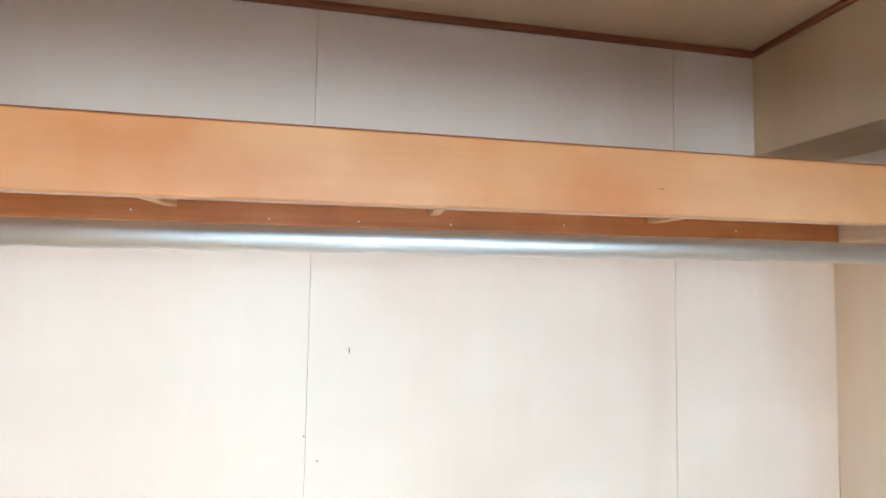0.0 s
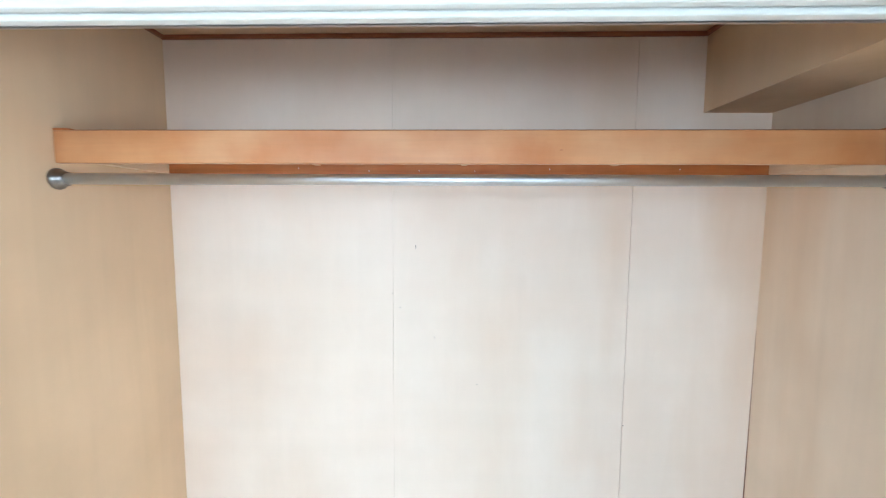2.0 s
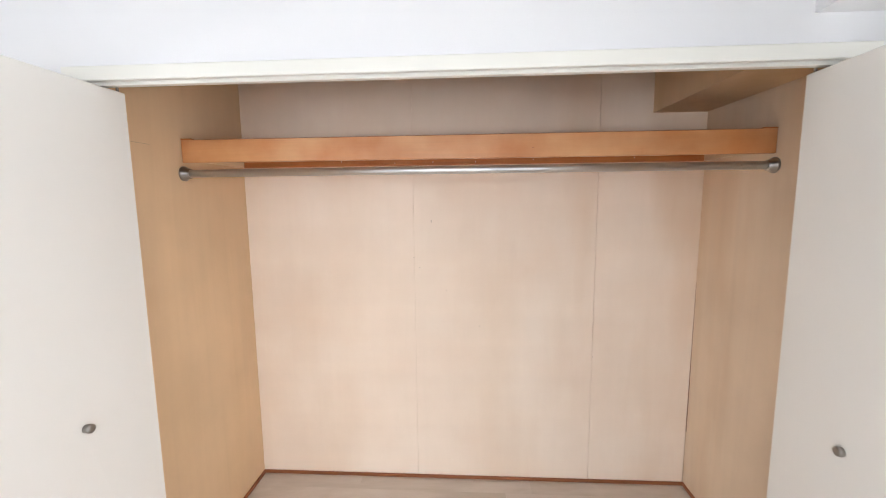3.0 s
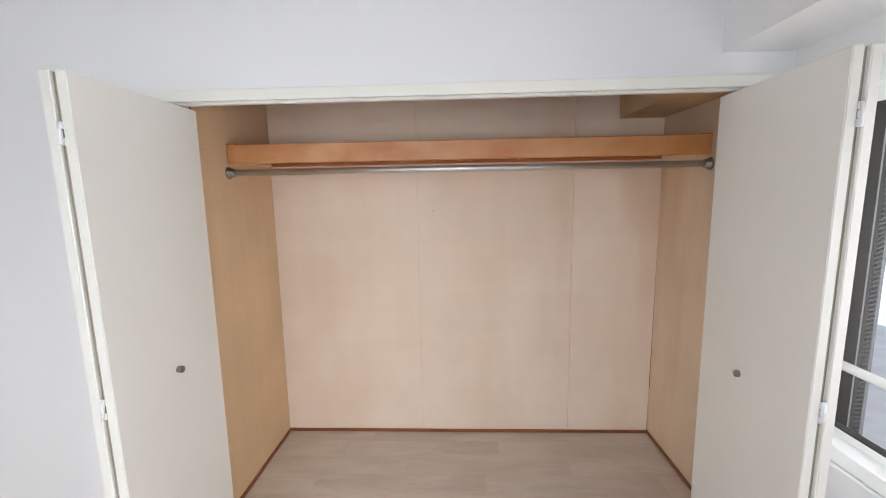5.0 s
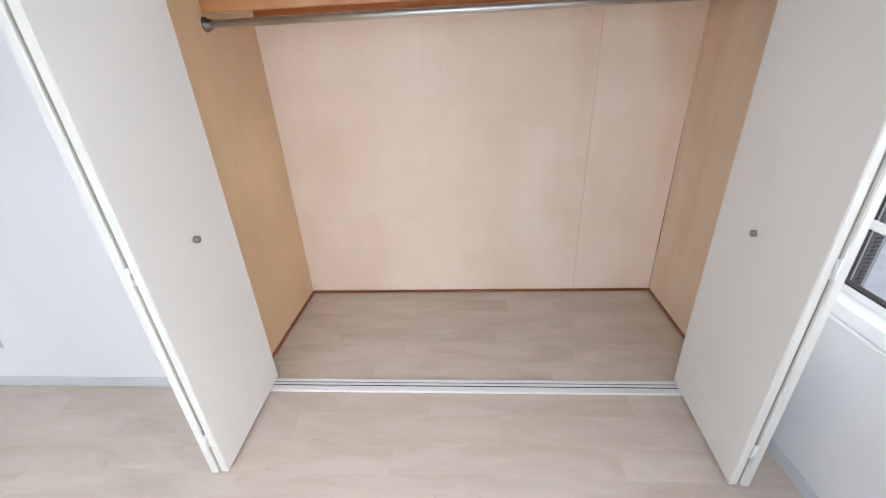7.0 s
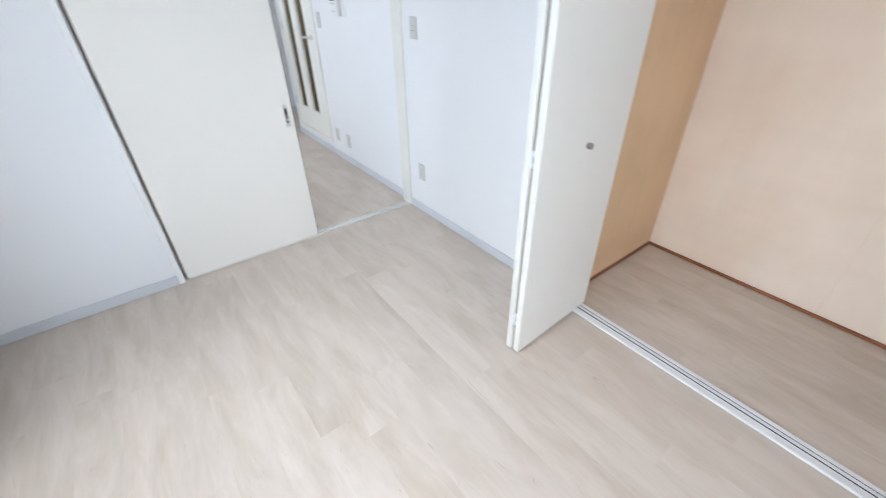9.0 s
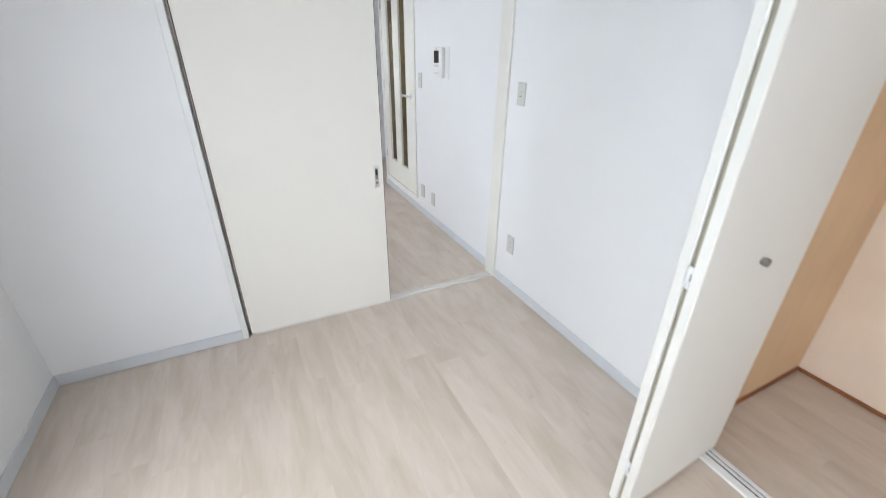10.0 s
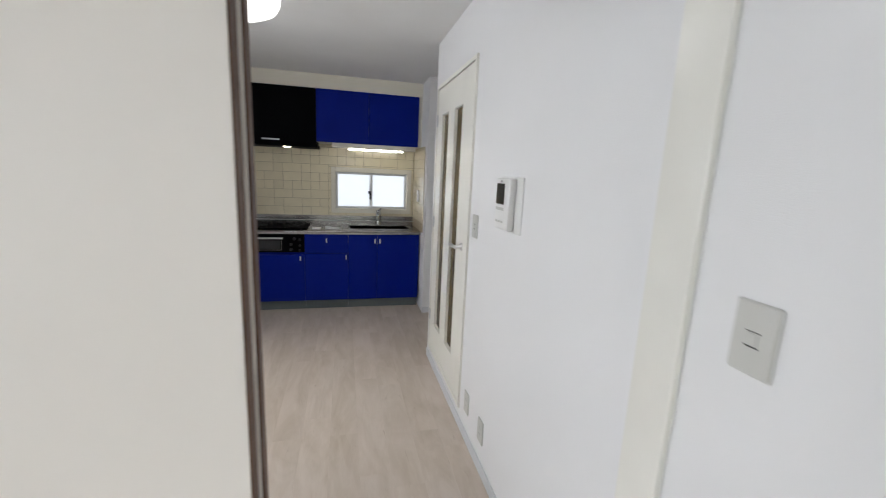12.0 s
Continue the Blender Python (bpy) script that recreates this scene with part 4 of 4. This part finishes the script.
hob = thing("gas_hob", -6.05, -1.29, 0.82, "black three-burner gas hob with iron trivets", "hob")
part("hob_plate", box(-6.26, -5.84, -1.59, -0.985, 0.820, 0.832, 0.003), BLACK, hob)
for x, y, r in ((-5.98, -1.43, 0.10), (-5.98, -1.12, 0.10), (-6.17, -1.28, 0.07)):
    part("burner", turned([(r * 0.5, 0.832), (r * 0.5, 0.845), (r * 0.3, 0.85)], 20, 'Z', (x, y, 0)), IRON, hob)
    bm = bmesh.new()
    for k in range(4):
        a = math.pi / 4 + k * math.pi / 2
        add(bm, tube([(x + 0.3 * r * math.cos(a), y + 0.3 * r * math.sin(a), 0.868), (x + r * math.cos(a), y + r * math.sin(a), 0.868), (x + r * 1.1 * math.cos(a), y + r * 1.1 * math.sin(a), 0.833)], 0.005, 6))
    add(bm, tube([(x + r * math.cos(2 * math.pi * k / 24), y + r * math.sin(2 * math.pi * k / 24), 0.862) for k in range(25)], 0.004, 6))
    part("trivet", bm, IRON, hob)

# two folded cloths on the worktop
for y, w in ((-0.90, 0.045), (-0.74, 0.075)):
    bm = box(-5.99, -5.90, y - w, y + w, 0.8205, 0.832, 0.004, 2)
    for v in bm.verts:
        v.co.z += 0.004 * math.sin(60 * v.co.y) * (v.co.z > 0.825)
    cl = obj("folded_cloth", bm, CLOTH)
    tagged(cl, "small folded white cloth lying on the worktop", "cloth", "cloths on the worktop")

# upper units
UF = -5.93
for a, b in ((-0.888, -0.384), (-0.384, 0.122)):
    up = thing("wall_cabinet", -6.13, (a + b) / 2, 1.683, "cobalt blue wall cabinet above the sink window", "wall cabinet", "blue wall cabinets")
    part("body", box(KEND + 0.002, UF - 0.02, a + 0.001, b - 0.001, 1.683, 2.178), CREAM, up)
    part("door", box(UF - 0.019, UF, a + 0.0008, b - 0.0008, 1.683, 2.178, 0.001), BLUE, up)
structure("trim_over_cabinets", box(KEND, UF, KL, KS, 2.18, CEIL), CREAM, "cream filler panel above the wall cabinets", "trim")
structure("trim_beside_cabinets", box(KEND, UF - 0.02, 0.124, KS, 1.683, 2.18), CREAM, "cream filler strip beside the wall cabinets", "trim")

hood = thing("range_hood", -6.13, -1.2, 1.62, "black range hood above the gas hob", "range hood")
part("cover", box(KEND + 0.002, UF, -1.60, -0.891, 1.655, 2.178, 0.003), BLACK, hood)
part("lip", box(KEND + 0.002, UF + 0.03, -1.60, -0.878, 1.622, 1.655, 0.003), BLACK, hood)
part("grip", box(UF + 0.001, UF + 0.022, -1.385, -1.225, 1.674, 1.688, 0.003), STEEL, hood, "steel grip bar")
part("hood_light", turned([(0.034, 1.624), (0.034, 1.617), (0.02, 1.613)], 20, 'Z', (UF - 0.06, -1.17, 0)), HOOD_GLOW, hood, "lit round hood lamp")

ul = thing("under_cabinet_light", -6.0, -0.3, 1.612, "cream strip light fixed under the wall cabinets, lit", "strip light")
part("housing", box(-6.12, UF - 0.01, -0.74, 0.10, 1.638, 1.683, 0.004), CREAM, ul)
part("tube", turned([(0.007, -0.585), (0.010, -0.575), (0.010, -0.04), (0.007, -0.03)], 16, 'Y', (UF - 0.04, 0, 1.627)), TUBE_GLOW, ul, "lit fluorescent tube")

lamp = thing("ceiling_lamp", -4.0, -1.18, 2.2, "round white glowing ceiling lamp", "ceiling lamp")
part("base_ring", turned([(0.235, CEIL - 0.001), (0.235, CEIL - 0.020), (0.21, CEIL - 0.025)], 40, 'Z', (-4.0, -1.18, 0)), PLATE_WHITE, lamp)
part("shade", turned([(0.235, CEIL - 0.026), (0.252, CEIL - 0.055), (0.250, CEIL - 0.090), (0.232, CEIL - 0.122), (0.185, CEIL - 0.145), (0.11, CEIL - 0.157), (0.03, CEIL - 0.160)], 40, 'Z', (-4.0, -1.18, 0)), LAMP_WHITE, lamp, "glowing opal shade")

# kitchen window
kw = thing("window_2", KEND, -0.32, 0.945, "cream-framed kitchen window with two frosted sliding panes", "window", kind="structure")
KY0, KY1, KZ0, KZ1 = -0.745, 0.107, 0.965, 1.425
part("window_frame", boxes((KEND - 0.10, KEND + 0.02, KY0 - 0.018, KY0 + 0.03, KZ0 - 0.02, KZ1 + 0.022), (KEND - 0.10, KEND + 0.02, KY1 - 0.03, KY1 + 0.018, KZ0 - 0.02, KZ1 + 0.022),
                           (KEND - 0.10, KEND + 0.02, KY0 + 0.03, KY1 - 0.03, KZ1 - 0.03, KZ1 + 0.022), (KEND - 0.10, KEND + 0.02, KY0 + 0.03, KY1 - 0.03, KZ0 - 0.02, KZ0 + 0.03), bevel=0.003), CREAM, kw)
for a, b, x in ((KY0 + 0.03, -0.31, KEND - 0.035), (-0.345, KY1 - 0.03, KEND - 0.065)):
    s = part("sash", boxes((x - 0.012, x + 0.012, a, a + 0.022, KZ0 + 0.03, KZ1 - 0.03), (x - 0.012, x + 0.012, b - 0.022, b, KZ0 + 0.03, KZ1 - 0.03),
                           (x - 0.012, x + 0.012, a + 0.022, b - 0.022, KZ0 + 0.03, KZ0 + 0.052), (x - 0.012, x + 0.012, a + 0.022, b - 0.022, KZ1 - 0.052, KZ1 - 0.03)), SASH_WHITE, kw)
    p = part("pane", box(x - 0.002, x + 0.002, a + 0.022, b - 0.022, KZ0 + 0.052, KZ1 - 0.052), FROSTED, s)
    p.visible_shadow = False
part("crescent_lock", boxes((KEND - 0.022, KEND - 0.008, -0.345, -0.328, 1.10, 1.18), (KEND - 0.010, KEND + 0.002, -0.36, -0.332, 1.165, 1.195), bevel=0.003), SASH_DARK, kw, "dark crescent lock")

sw = thing("tile_switch", -5.95, KS, 1.16, "white plastic switch box on the tiled niche side", "switch box")
part("plate", box(-6.00, -5.92, KS - 0.022, KS - 0.008, 1.12, 1.24, 0.003), PLATE_WHITE, sw)
part("rocker", box(-5.97, -5.95, KS - 0.026, KS - 0.022, 1.165, 1.195, 0.001), PLATE, sw)

# ---- pieces: wall tiles ----
TW, TH, TG = 0.188, 0.0925, 0.0026


def piece_mesh(name, w, d, hgt, mat, bev):
    """One piece around its own centre: a raised face with chamfered rim."""
    bm = box(-w / 2, w / 2, -d / 2, d / 2, -hgt / 2, hgt / 2, bev)
    mesh = bpy.data.meshes.new(name)
    bm.to_mesh(mesh)
    bm.free()
    mesh.materials.append(mat)
    return mesh


def put_piece(name, mesh, at, parent):
    ob = new(name, mesh)
    ob.parent = parent
    ob.location = Vector(at) - PLACE[parent]
    return ob


TILES = {}


def tile(y0, y1, z0, z1, parent, along_x=False):
    key = (round(y1 - y0, 4), round(z1 - z0, 4), along_x)
    if key[0] < 0.012 or key[1] < 0.012:
        return
    if key not in TILES:
        dims = (key[0] - TG, 0.008, key[1] - TG) if along_x else (0.008, key[0] - TG, key[1] - TG)
        TILES[key] = piece_mesh("tile", *dims, TILE, 0.0012)
    c, z = (y0 + y1) / 2, (z0 + z1) / 2
    put_piece("tile", TILES[key], (c, KS - 0.003, z) if along_x else (KEND + 0.003, c, z), parent)


def lay_tiles(c0, c1, z0, z1, parent, seed, along_x=False, hole=None):
    """Courses of oblong tiles, some halved into squares, cut round the hole (c0, c1, z0, z1)."""
    rng = random.Random(seed)
    row = 0
    while z0 + row * TH < z1 - 0.012:
        za, zb = z0 + row * TH, min(z0 + (row + 1) * TH, z1)
        squares = row % 4 == 3
        c = c1
        while c > c0 + 0.004:
            w = TW / 2 if squares or rng.random() < 0.28 else TW
            ca, cb = max(c - w, c0), c
            c -= w
            if not hole or cb <= hole[0] or ca >= hole[1] or zb <= hole[2] or za >= hole[3]:
                tile(ca, cb, za, zb, parent, along_x)
                continue
            if za < hole[2]:
                tile(ca, cb, za, hole[2], parent, along_x)
            if zb > hole[3]:
                tile(ca, cb, hole[3], zb, parent, along_x)
            ma, mb = max(za, hole[2]), min(zb, hole[3])
            if ca < hole[0]:
                tile(ca, hole[0], ma, mb, parent, along_x)
            if cb > hole[1]:
                tile(hole[1], cb, ma, mb, parent, along_x)
        row += 1


lay_tiles(KL, KS - 0.008, 0.912, 1.683, end_wall, 5, hole=(KY0 - 0.018, KY1 + 0.018, KZ0 - 0.02, KZ1 + 0.022))
tile_side = structure("wall_kitchen_niche", box(KEND, -5.70, KS - 0.004, KS, 0.82, 1.683), GROUT, "tiled side of the kitchen niche", "wall")
lay_tiles(KEND + 0.01, -5.702, 0.912, 1.683, tile_side, 8, along_x=True)

# ---- pieces: floor planks ----
PW, PL, PG = 0.148, 0.914, 0.0001
PLANKS = {}


def lay_planks(floor, x0, x1, y0, y1, seed, start=0.0, joints=()):
    rng = random.Random(seed)
    y, row = y0 - start, 0
    while y < y1 - 0.004:
        ya, yb = max(y, y0), min(y + PW, y1)
        x = x0 - rng.uniform(0.05, PL - 0.05)
        for r, at in joints:
            if r == row:
                x = at - PL * math.ceil((at - x0) / PL)
        while x < x1 - 0.004:
            xa, xb = max(x, x0), min(x + PL, x1)
            if xb - xa > 0.006 and yb - ya > 0.006:
                key = (round(xb - xa, 3), round(yb - ya, 3))
                if key not in PLANKS:
                    PLANKS[key] = piece_mesh("plank", key[0] - PG, key[1] - PG, 0.004, FLOOR_VINYL, 0.0)
                put_piece("plank", PLANKS[key], ((xa + xb) / 2, (ya + yb) / 2, -0.002), floor)
            x += PL
        y += PW
        row += 1


SUB = material("floor_joint", (0.45, 0.39, 0.335), 0.8)
floor_1 = structure("floor_bedroom", box(PART, XR, YB, 0.05, -0.03, -0.0008), SUB, "greige oak-look vinyl plank floor of the bedroom", "floor")
floor_2 = structure("floor_closet", box(CL, CR, 0.05, CB, -0.03, -0.0008), SUB, "greige oak-look vinyl plank floor inside the closet", "floor")
floor_3 = structure("floor_kitchen", box(KEND, PART, YB, 1.0, -0.03, -0.0008), SUB, "greige oak-look vinyl plank floor of the kitchen", "floor")
lay_planks(floor_1, PART, XR, YB, 0.0, 4, 0.14, ((16, 0.066), (15, 0.38), (14, 0.843), (8, -1.80), (11, -1.745)))
lay_planks(floor_2, CL, CR, 0.06, CB, 7, 0.02)
lay_planks(floor_3, KEND, PART, YB, 1.0, 11, 0.09)
